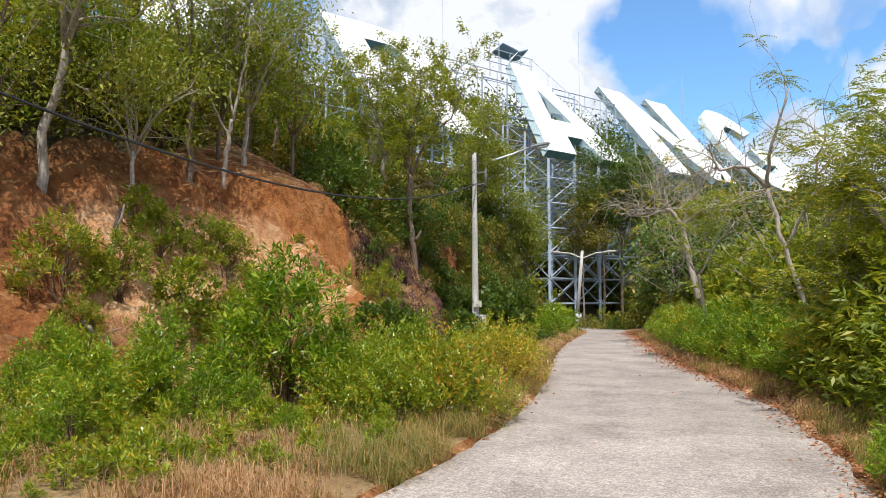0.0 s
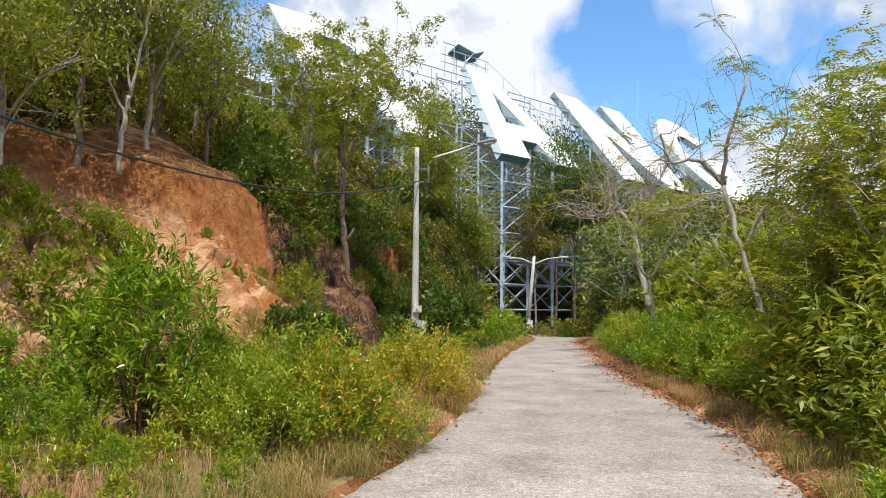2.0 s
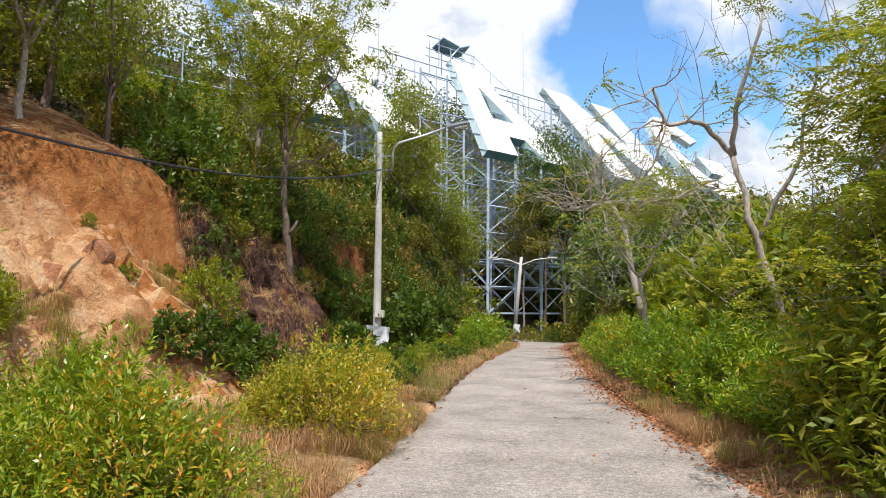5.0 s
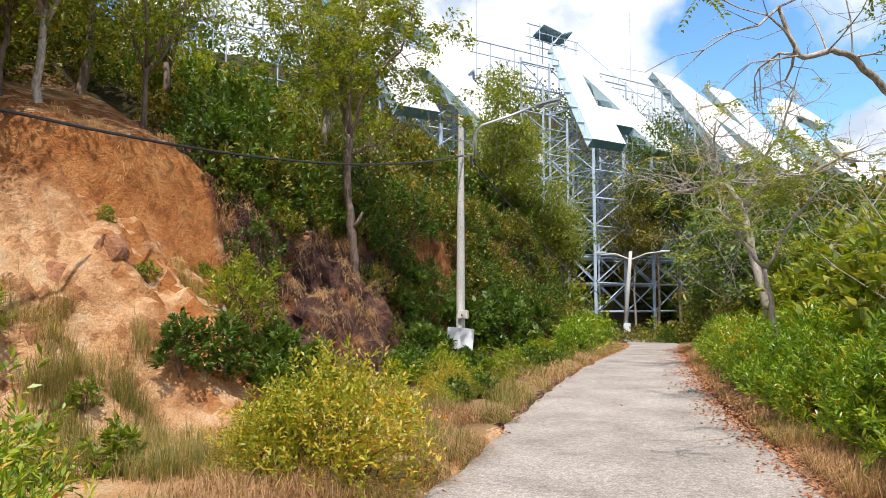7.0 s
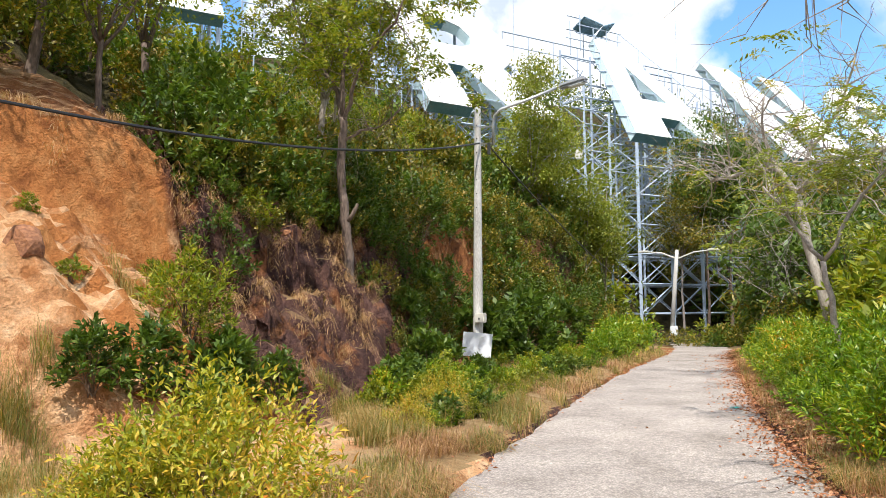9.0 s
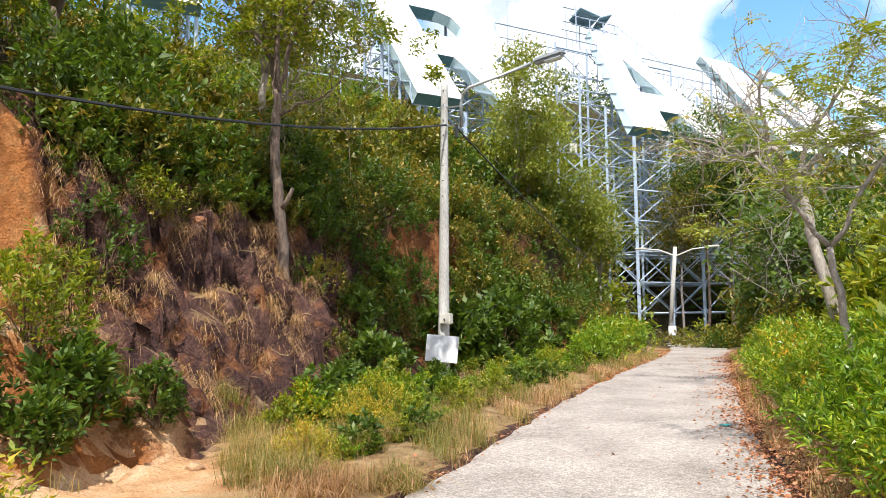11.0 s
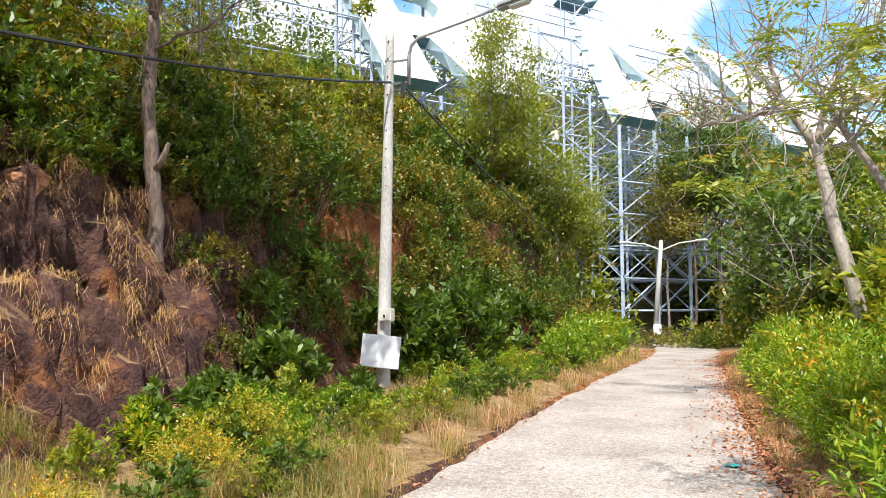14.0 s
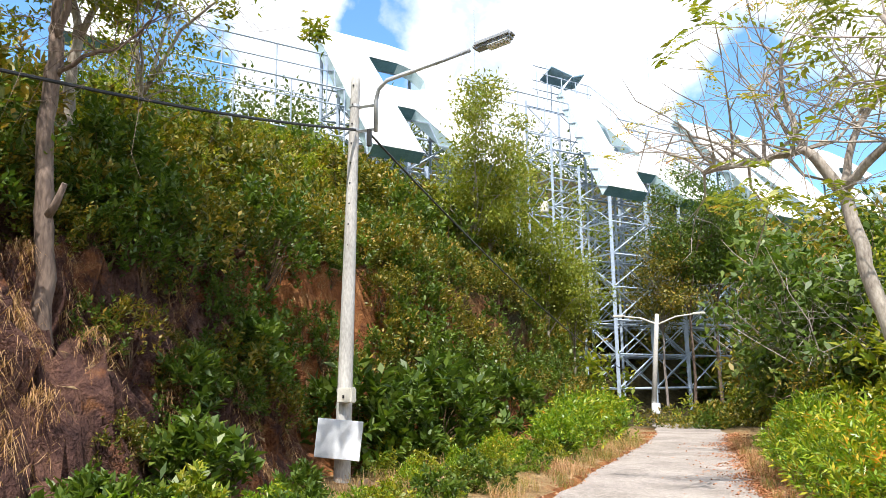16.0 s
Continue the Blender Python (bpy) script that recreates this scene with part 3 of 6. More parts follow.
def build_road():
    """The slab lane: cast bays with open joints, one piece a bay."""
    road = tagged(new("road", None), "worn pale concrete lane with transverse joints and grit", "road", kind="structure")
    rng = np.random.default_rng(5)
    y, bays = -28.0, []
    while y < 58:
        bays.append((y, y + 4.2))
        y += 4.2
    for a, b in bays:
        verts, faces = [], []
        rows = np.linspace(a + 0.004, b - 0.004, 15)
        cols = np.linspace(0, 1, 9)
        for yy in rows:
            l, r = np.interp(yy, ROAD_Y, ROAD_L), np.interp(yy, ROAD_Y, ROAD_R)
            l += 0.10 * noise.noise(Vector((0.3, yy * 1.7, 0))) + 0.05 * noise.noise(Vector((0.7, yy * 6, 0)))
            r += 0.10 * noise.noise(Vector((5.3, yy * 1.7, 0))) + 0.05 * noise.noise(Vector((5.7, yy * 6, 0)))
            for c in cols:
                x = l + (r - l) * c
                verts.append((x, yy, fall(yy) + 0.012 * noise.noise(Vector((x, yy, 1)))))
        n = len(cols)
        for j in range(len(rows) - 1):
            for i in range(n - 1):
                q = j * n + i
                faces.append((q, q + 1, q + 1 + n, q + n))
        rim = [i for i in range(n)] + [j * n + n - 1 for j in range(1, len(rows))] + [(len(rows) - 1) * n + i for i in range(n - 2, -1, -1)] + [j * n for j in range(len(rows) - 2, 0, -1)]
        base = len(verts)
        for i in rim:
            x, yy, z = verts[i]
            verts.append((x, yy, z - 0.12))
        m = len(rim)
        for k in range(m):
            k2 = (k + 1) % m
            faces.append((rim[k2], rim[k], base + k, base + k2))
        mesh_object("slab", verts, faces, MAT["road"], road)
    return road


build_road()

# ---- the hillside sign: five giant letters on steel lattices ----
ROW_O = Vector((-14.2, 66.8, 15.25))
ROW_U = Vector((0.5, 0.866, 0)).normalized()
ROW_B = Vector((-ROW_U.y, ROW_U.x, 0))
LEAN = radians(50)
ROW_V = ROW_B * math.cos(LEAN) + Vector((0, 0, math.sin(LEAN)))
ROW_N = ROW_U.cross(ROW_V)
A_OUT = [(0, 0), (3.9, 0), (4.7, 2.9), (7.0, 2.9), (7.8, 0), (11.7, 0), (6.9, 15), (4.5, 15)]
A_HOLE = [(5.7, 10.8), (4.2, 5.4), (7.3, 5.4)]
N_OUT = [(19, 0), (23, 0), (23, 8.8), (28, 0), (32.3, 0), (32.3, 15), (28, 15), (28, 6.2), (23.3, 15), (19, 15)]
R_OUT = [(-18.4, 0), (-15, 0), (-15, 5.4), (-13.6, 5.4), (-11.4, 0), (-7.4, 0), (-9.8, 6.0), (-8.4, 7.4), (-7.7, 9.2), (-7.7, 11), (-8.6, 13), (-10.4, 14.5), (-12.5, 15), (-18.4, 15)]
R_HOLE = [(-15, 8.2), (-12.6, 8.2), (-11.5, 8.9), (-11.1, 10.2), (-11.5, 11.5), (-12.6, 12.1), (-15, 12.1)]
T_OUT = [(-34.7, 6), (-30.8, 6), (-30.8, 17.5), (-27.4, 17.5), (-27.4, 21), (-38.1, 21), (-38.1, 17.5), (-34.7, 17.5)]


def g_outline():
    c, out = (45.5, 8.6), []
    for a in range(35, 331, 15):
        out.append((c[0] + 7.2 * math.cos(radians(a)), c[1] + 8.4 * math.sin(radians(a))))
    out += [(53, 4.2), (53, 9.0), (46.4, 9.0), (46.4, 5.8), (49.4, 5.8)]
    for a in range(315, 30, -15):
        out.append((c[0] + 3.6 * math.cos(radians(a)), c[1] + 4.8 * math.sin(radians(a))))
    return out


def at_row(u, v, d=0.0):
    return ROW_O + ROW_U * u + ROW_V * v - ROW_N * d


def area2(poly):
    return sum(a[0] * b[1] - b[0] * a[1] for a, b in zip(poly, poly[1:] + poly[:1]))


def member(name, a, b, w, mat, parent):
    """A square steel tube between two points."""
    st = ([], [])
    tube(st, [a, b], [w, w], 4)
    return mesh_object(name, st[0], st[1], mat, parent)


def clip_panel(poly, lo, hi):
    """The part of a polygon between two heights."""
    for level, keep in ((lo, 1), (hi, -1)):
        out = []
        for p, q in zip(poly, poly[1:] + poly[:1]):
            ip, iq = keep * (p[1] - level) >= 0, keep * (q[1] - level) >= 0
            if ip:
                out.append(p)
            if ip != iq:
                f = (level - p[1]) / (q[1] - p[1])
                out.append((p[0] + f * (q[0] - p[0]), level))
        poly = out
        if len(poly) < 3:
            return []
    return poly


def sign_letter(label, outline, hole=None, depth=0.85):
    thing = tagged(new("sign_letter", None), label, "sign letter", "hillside sign letters")
    loops = [outline] + ([hole] if hole else [])
    pts = [p for lp in loops for p in lp]
    tris = geometry.tessellate_polygon([[Vector((*p, 0)) for p in lp] for lp in loops])
    # sheet panels of the face, in courses with open seams
    course = 2.5
    top = max(p[1] for p in pts)
    k = 0
    while k * course < top:
        lo, hi = k * course + 0.02, (k + 1) * course - 0.02
        verts, faces = [], []
        for t in tris:
            poly = clip_panel([pts[i] for i in t], lo, min(hi, top))
            if len(poly) < 3:
                continue
            if area2(poly) < 0:
                poly = poly[::-1]
            base = len(verts)
            verts += [at_row(u, v, 0.0) for u, v in poly] + [at_row(u, v, 0.04) for u, v in poly]
            n = len(poly)
            faces.append(tuple(range(base, base + n)))
            faces.append(tuple(range(base + 2 * n - 1, base + n - 1, -1)))
        groups = []
        for fc in faces[0::2]:
            keys = {(round(verts[i].x, 2), round(verts[i].y, 2), round(verts[i].z, 2)) for i in fc}
            hit = [g for g in groups if g[0] & keys]
            merged = (keys.union(*[g[0] for g in hit]), sum([g[1] for g in hit], []) + [fc])
            groups = [g for g in groups if g not in hit] + [merged]
        for _, fcs in groups:
            vs, fs = [], []
            for fc in fcs:
                n, b = len(fc), len(vs)
                vs += [verts[i] for i in fc] + [verts[i] - ROW_N * 0.04 for i in fc]
                fs += [tuple(range(b, b + n)), tuple(range(b + 2 * n - 1, b + n - 1, -1))]
            mesh_object("face_sheet", vs, fs, MAT["panel"], thing)
        k += 1
    # edge returns and back
    for lp in loops:
        solid = area2(lp) > 0
        if lp is hole:
            solid = not solid
        seq = lp if solid else lp[::-1]
        for p, q in zip(seq, seq[1:] + seq[:1]):
            d = Vector((q[0] - p[0], q[1] - p[1], 0))
            if d.length < 0.05:
                continue
            # downward edges take the darker teal, their shade painted in
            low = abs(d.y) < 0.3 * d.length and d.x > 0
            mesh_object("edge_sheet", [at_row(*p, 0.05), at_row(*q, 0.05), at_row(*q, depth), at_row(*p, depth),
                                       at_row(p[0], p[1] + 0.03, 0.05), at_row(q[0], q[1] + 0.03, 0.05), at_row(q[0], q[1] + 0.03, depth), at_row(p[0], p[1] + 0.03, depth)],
                        [(0, 3, 2, 1), (4, 5, 6, 7)], MAT["teal_shaded" if low else "teal"], thing)
            # zig-zag stiffeners on the side
            if d.length > 3 and not low:
                n = int(d.length / 1.2)
                nrm = Vector((d.y, -d.x, 0)).normalized() * 0.05
                for i in range(n):
                    f0, f1 = i / n, (i + 1) / n
                    a = (p[0] + (q[0] - p[0]) * f0 + nrm.x, p[1] + (q[1] - p[1]) * f0 + nrm.y)
                    b = (p[0] + (q[0] - p[0]) * f1 + nrm.x, p[1] + (q[1] - p[1]) * f1 + nrm.y)
                    da, db = (0.1, depth) if i % 2 else (depth, 0.1)
                    member("stiffener", at_row(*a, da), at_row(*b, db), 0.045, MAT["steel"], thing)
    verts, faces = [], []
    for t in tris:
        poly = [pts[i] for i in t]
        if area2(poly) < 0:
            poly = poly[::-1]
        base = len(verts)
        verts += [at_row(u, v, depth) for u, v in poly]
        faces.append((base + 2, base + 1, base))
    # the back is given the same painted-in shade
    mesh_object("back_sheet", verts, faces, MAT["teal_shaded"], thing)
    return thing


def lattice(us, qs, label, low=0.0, step=2.3):
    """Support tower: uprights in rows, rails at each level and crossed braces."""
    thing = tagged(new("support_tower", None), label, "steel tower", "sign support towers")
    rng = np.random.default_rng(int(abs(us[0]) * 10) + 3)

    def foot(u, q):
        p = ROW_O + ROW_U * u + ROW_B * q
        return Vector((p.x, p.y, max(land(p.x, p.y), -1.3) - 0.1))

    def head(q):
        return ROW_O.z + q * math.tan(LEAN) - 0.85 / math.cos(LEAN) - 0.05
    for q in qs:
        for u in us:
            f = foot(u, q)
            top = head(q) if q > 0.5 else ROW_O.z - 0.8
            if top - f.z < 1:
                continue
            member("upright", f, Vector((f.x, f.y, top)), 0.17 if q < 1 else 0.13, MAT["steel"], thing)
    zs = np.arange(1.2, 30, step)
    for q in qs:
        top = head(q) if q > 0.5 else ROW_O.z - 0.8
        for a, b in zip(us, us[1:]):
            fa, fb = foot(a, q), foot(b, q)
            for i, z in enumerate(zs):
                if z > top - 0.3 or z < max(fa.z, fb.z) + 0.3:
                    continue
                pa, pb = Vector((fa.x, fa.y, z)), Vector((fb.x, fb.y, z))
                member("rail", pa, pb, 0.085 if i % 2 == 0 else 0.06, MAT["steel"], thing)
                if z + step < top:
                    if i % 2 == 0:
                        member("brace", pa, pb + Vector((0, 0, step)), 0.05, MAT["steel"], thing)
                    else:
                        member("brace", pb, pa + Vector((0, 0, step)), 0.05, MAT["steel"], thing)
                    if z < 16:
                        member("brace", pb if i % 2 == 0 else pa, (pa if i % 2 == 0 else pb) + Vector((0, 0, step)), 0.045, MAT["steel"], thing)
    for u in us:
        for a, b in zip(qs, qs[1:]):
            fa, fb = foot(u, a), foot(u, b)
            for i, z in enumerate(zs):
                top = head(a) if a > 0.5 else ROW_O.z - 0.8
                if z > top - 0.3 or z < min(fa.z, fb.z) + 0.3:
                    continue
                pa, pb = Vector((fa.x, fa.y, z)), Vector((fb.x, fb.y, z))
                member("rail", pa, pb, 0.07, MAT["steel"], thing)
                if z + step < head(b):
                    member("brace", pa if i % 2 else pb, (pb if i % 2 else pa) + Vector((0, 0, step)), 0.045, MAT["steel"], thing)
    return thing


def catwalk(u0, u1, v, q_extra, label):
    thing = tagged(new("catwalk_rail", None), label, "railing", "catwalk railings")
    n = max(2, int(abs(u1 - u0) / 2.6))
    ends = [at_row(u0 + (u1 - u0) * i / n, v, 0.6 + q_extra) for i in range(n + 1)]
    for i, p in enumerate(ends):
        member("post", p - Vector((0, 0, 3.2)), p + Vector((0, 0, 1.1)), 0.05, MAT["steel"], thing)
    for h in (1.1, 0.0, -2.0):
        member("rail", ends[0] + Vector((0, 0, h)), ends[-1] + Vector((0, 0, h)), 0.06 if h > 1 else 0.045, MAT["steel"], thing)
    return thing


sign_letter("giant white sheet letter A on hillside lattice", A_OUT, A_HOLE)
sign_letter("giant white sheet letter N with teal sides", N_OUT)
sign_letter("giant white sheet letter R with rounded bowl", R_OUT, R_HOLE)
sign_letter("giant white sheet letter T behind the trees", T_OUT)
sign_letter("giant white sheet letter G half hidden by trees", g_outline())
lattice([0, 3.5, 7, 10.4, 14], [0, 3, 6, 9], "tall blue-grey steel lattice under the letter A")
lattice([-18, -14.5, -11, -7.6], [0.6, 3.2, 6, 9], "blue-grey steel lattice under the letter R")
lattice([19, 23, 28, 32], [0.6, 4.5, 8.5], "blue-grey steel lattice under the letter N", step=3.0)
lattice([-34.5, -31], [4.5, 7.0, 9.5], "blue-grey steel lattice under the letter T", step=3.0)
lattice([41, 46, 51], [0.6, 4.5, 8.5], "blue-grey steel lattice under the letter G", step=3.4)
catwalk(-7.2, 3.5, 11.2, 0.0, "steel pipe railing between letters R and A")
catwalk(8.5, 19, 10.6, 0.0, "steel pipe railing between letters A and N")
catwalk(-29, -18.6, 5.0, 0.0, "steel pipe railing on the lower deck between letters T and R")
catwalk(-29, -18.6, 9.5, 0.0, "steel pipe railing between letters T and R")


def top_panel():
    """A small tilted service panel in a pipe frame on the crown of the A."""
    thing = tagged(new("crown_panel", None), "teal service panel in a pipe frame atop letter A", "panel")
    c = at_row(5.2, 15.2, 0.4)
    m = Matrix.Translation(c + Vector((0, 0, 1.3)))
    a, b, up = ROW_U, ROW_B, Vector((0, 0, 1))
    for x, wide, turn in ((-0.9, 2.3, 0.16), (1.15, 1.5, -0.38)):
        bm = bmesh.new()
        bmesh.ops.create_cube(bm, size=1.0)
        bmesh.ops.scale(bm, vec=(wide, 1.7, 0.1), verts=bm.verts)
        bmesh.ops.rotate(bm, matrix=Matrix.Rotation(turn, 3, "Y") @ Matrix.Rotation(-0.42, 3, "X"), verts=bm.verts)
        bmesh.ops.rotate(bm, matrix=Matrix((a, b, up)).transposed(), verts=bm.verts)
        bmesh.ops.translate(bm, vec=m.translation + a * x, verts=bm.verts)
        part("sheet", bm, MAT["crown_sheet"], thing)
    for x in (-2.4, -0.8, 0.8, 2.2):
        for q in (-0.6, 0.8):
            p = c + a * x + b * q
            member("post", p - up * 1.4, p + up * (1.9 if x < -2 else 1.0), 0.06, MAT["steel"], thing)
    for h in (0.2, 1.0):
        for q in (-0.6, 0.8):
            member("rail", c - a * 2.9 + b * q + up * h, c + a * 2.6 + b * q + up * h, 0.05, MAT["steel"], thing)
    member("rail", c - a * 3.4 + up * 1.9, c + a * 0.3 + up * 1.9, 0.06, MAT["steel"], thing)
    for i in range(5):
        p = at_row(7.2 + i * 0.9, 14.2 - i * 2.4, -0.1)
        member("post", p, p + up * 1.2, 0.05, MAT["steel"], thing)
        if i:
            member("rail", last + up * 1.2, p + up * 1.2, 0.045, MAT["steel"], thing)
        last = p
    return thing


top_panel()


def mast(u, v, h):
    thing = tagged(new("lightning_rod", None), "thin steel lightning rod above the sign", "rod", "lightning rods")
    p = at_row(u, v, 1.0)
    member("rod", p - Vector((0, 0, 9)), p + Vector((0, 0, h)), 0.035, MAT["steel"], thing)


mast(13.5, 11, 8.5)
mast(34.5, 12, 7.5)
mast(-4.5, 14, 6.5)


def floodlight(p):
    thing = tagged(new("floodlight", None), "small white floodlight box clamped to the steel lattice", "floodlight")
    bm = bmesh.new()
    bmesh.ops.create_cube(bm, size=1.0)
    bmesh.ops.scale(bm, vec=(0.45, 0.35, 0.7), verts=bm.verts)
    bmesh.ops.bevel(bm, geom=bm.edges[:], offset=0.05, segments=2, affect="EDGES")
    bmesh.ops.translate(bm, vec=p, verts=bm.verts)
    part("housing", bm, MAT["plastic"], thing)
    member("bracket", Vector(p) + Vector((0, 0.1, -0.3)), Vector(p) + Vector((0.1, 1.2, -0.5)), 0.05, MAT["steel"], thing)


floodlight((-16.6, 60.2, 12.6))

# ---- lamp pole with board, far lamp post, overhead cable ----


def box_part(name, size, centre, mat, parent, rot=None, bevel=0.0, label=""):
    bm = bmesh.new()
    bmesh.ops.create_cube(bm, size=1.0)
    bmesh.ops.scale(bm, vec=size, verts=bm.verts)
    if bevel:
        bmesh.ops.bevel(bm, geom=bm.edges[:], offset=bevel, segments=2, affect="EDGES")
    if rot is not None:
        bmesh.ops.rotate(bm, matrix=rot, verts=bm.verts)
    bmesh.ops.translate(bm, vec=centre, verts=bm.verts)
    return part(name, bm, mat, parent, label)


POLE_FOOT = Vector((-7.52, 26.2, 0.0))
POLE_TOP = Vector((-7.72, 26.74, 7.08))


def along_pole(z):
    return POLE_FOOT.lerp(POLE_TOP, z / POLE_TOP.z)


def lamp_pole():
    thing = tagged(new("lamp_pole", None), "weathered concrete lamp pole with steel arm", "lamp pole")
    st = ([], [])
    zs = [-0.3 + i * 0.35 for i in range(21)] + [POLE_TOP.z]
    tube(st, [along_pole(z) for z in zs], [0.135 - 0.008 * z for z in zs], 12)
    mesh_object("shaft", st[0], st[1], MAT["concrete"], thing, smooth=True)
    # climbing holes down the shaft
    for i in range(14):
        p = along_pole(6.7 - i * 0.36)
        box_part("hole", (0.025, 0.03, 0.025), p + Vector((0.02, -0.085, 0)), MAT["rubber"], thing)
    for z in (5.85, 6.3, 1.45):
        st = ([], [])
        r = 0.145 - 0.008 * z
        tube(st, [along_pole(z), along_pole(z + 0.05)], [r, r], 12)
        mesh_object("band", st[0], st[1], MAT["galvanised"], thing)
    # lamp arm: short riser beside the shaft, bend, long sloping arm
    b = along_pole(5.8) + Vector((0.42, 0.05, 0))
    h = LAMP_HEAD
    pts = [b, b + Vector((0, 0, 0.55)), b + Vector((0.05, 0.0, 0.75)), b + Vector((0.2, 0.03, 0.9)), b.lerp(h, 0.5) + Vector((0, 0, 0.42)), h - Vector((0.45, 0.0, 0.06))]
    st = ([], [])
    tube(st, pts, [0.038] * 6, 8)
    mesh_object("arm", st[0], st[1], MAT["galvanised"], thing, smooth=True)
    for z in (5.85, 6.3):
        member("clamp", along_pole(z), along_pole(z) + Vector((0.45, 0.05, 0)), 0.03, MAT["galvanised"], thing)
    member("insulator", b + Vector((-0.1, -0.05, 0.05)), b + Vector((-0.1, -0.05, -0.25)), 0.05, MAT["rubber"], thing)
    head = box_part("lamp_head", (0.75, 0.26, 0.13), h, MAT["lamp_body"], thing, Matrix.Rotation(-0.14, 3, "Y"), 0.05, "grey cast lamp head")
    box_part("lens", (0.42, 0.2, 0.06), h + Vector((0.1, 0, -0.07)), MAT["lamp_glass"], head, Matrix.Rotation(-0.14, 3, "Y"), 0.025, "pale glass lens")
    return thing


LAMP_HEAD = Vector((-5.35, 27.4, 7.3))
lamp_pole()


def meter_box():
    thing = tagged(new("meter_box", None), "off-white plastic meter box strapped to the pole", "meter box")
    c = Vector((-7.41, 26.15, 1.4))
    box_part("case", (0.27, 0.16, 0.24), c, MAT["plastic"], thing, bevel=0.02)
    box_part("latch", (0.03, 0.02, 0.05), c + Vector((0, -0.085, -0.02)), MAT["rubber"], thing)


def notice_board():
    thing = tagged(new("notice_board", None), "blank white sheet board wired to the pole, slightly tilted", "board")
    c = Vector((-7.42, 25.97, 0.75))
    box_part("sheet", (0.72, 0.025, 0.58), c, MAT["white_board"], thing, Matrix.Rotation(0.29, 3, "Z") @ Matrix.Rotation(0.085, 3, "Y") @ Matrix.Rotation(-0.06, 3, "X"), 0.006)
    for z in (0.55, 0.9):
        member("wire", along_pole(z) + Vector((-0.14, -0.12, 0)), along_pole(z) + Vector((0.18, -0.24, 0.0)), 0.012, MAT["galvanised"], thing)


meter_box()
notice_board()


def far_lamp_post():
    thing = tagged(new("lamp_post", None), "leaning white lamp post before the steel tower", "lamp post")
    f, t = Vector((-10.5, 60.0, -0.6)), Vector((-9.95, 60.0, 5.45))
    st = ([], [])
    tube(st, [f, f.lerp(t, 0.5), t], [0.16, 0.14, 0.11], 10)
    mesh_object("shaft", st[0], st[1], MAT["concrete"], thing, smooth=True)
    for d, n in ((Vector((-2.0, 0, 0.25)), 0), (Vector((2.1, 0, 0.2)), 1)):
        st = ([], [])
        tube(st, [t - Vector((0, 0, 0.6)), t + d * 0.5 + Vector((0, 0, -0.3)), t + d - Vector((0, 0, 0.3))], [0.05, 0.045, 0.04], 6)
        mesh_object("arm", st[0], st[1], MAT["plastic"], thing)
        box_part("lamp_head", (0.7, 0.25, 0.14), t + d * 1.1 - Vector((0, 0, 0.3)), MAT["plastic"], thing, bevel=0.04)
    box_part("switch_box", (0.45, 0.3, 0.6), f + Vector((0.25, -0.2, 0.75)), MAT["white_board"], thing, bevel=0.03)


far_lamp_post()


def cable(name, pts, sag, r, label):
    st = ([], [])
    out = []
    for (a, b), s in zip(zip(pts, pts[1:]), sag):
        a, b = Vector(a), Vector(b)
        for i in range(24):
            f = i / 24
            out.append(a.lerp(b, f) - Vector((0, 0, 4 * s * f * (1 - f))))
    out.append(Vector(pts[-1]))
    tube(st, out, [r] * len(out), 6)
    return tagged(mesh_object(name, st[0], st[1], MAT["rubber"]), label, "cable")


CABLE_NEAR = (-6.6, -3.5, 5.9)
cable("overhead_cable", [CABLE_NEAR, along_pole(5.85) + Vector((0.1, -0.1, 0))], [2.05], 0.022, "black overhead cable sagging along the bank")
cable("service_cable", [along_pole(5.8) + Vector((0.3, 0, 0)), (-9.6, 52, 2.0)], [0.5], 0.02, "black service cable running down past the trees")

# ---- plants ----


def rot_scale(p, turn, size):
    return Matrix.Translation(p) @ Matrix.Rotation(turn, 4, "Z") @ Matrix.Diagonal((size, size, size, 1))


def place(thing, p, turn, size, label=""):
    """A copy of a plant at p."""
    ob = copy_thing(thing, pose(p[0], p[1], p[2], 0, 0, math.degrees(turn)))
    ob.scale = (size, size, size * 1.0)
    return tagged(ob, label)


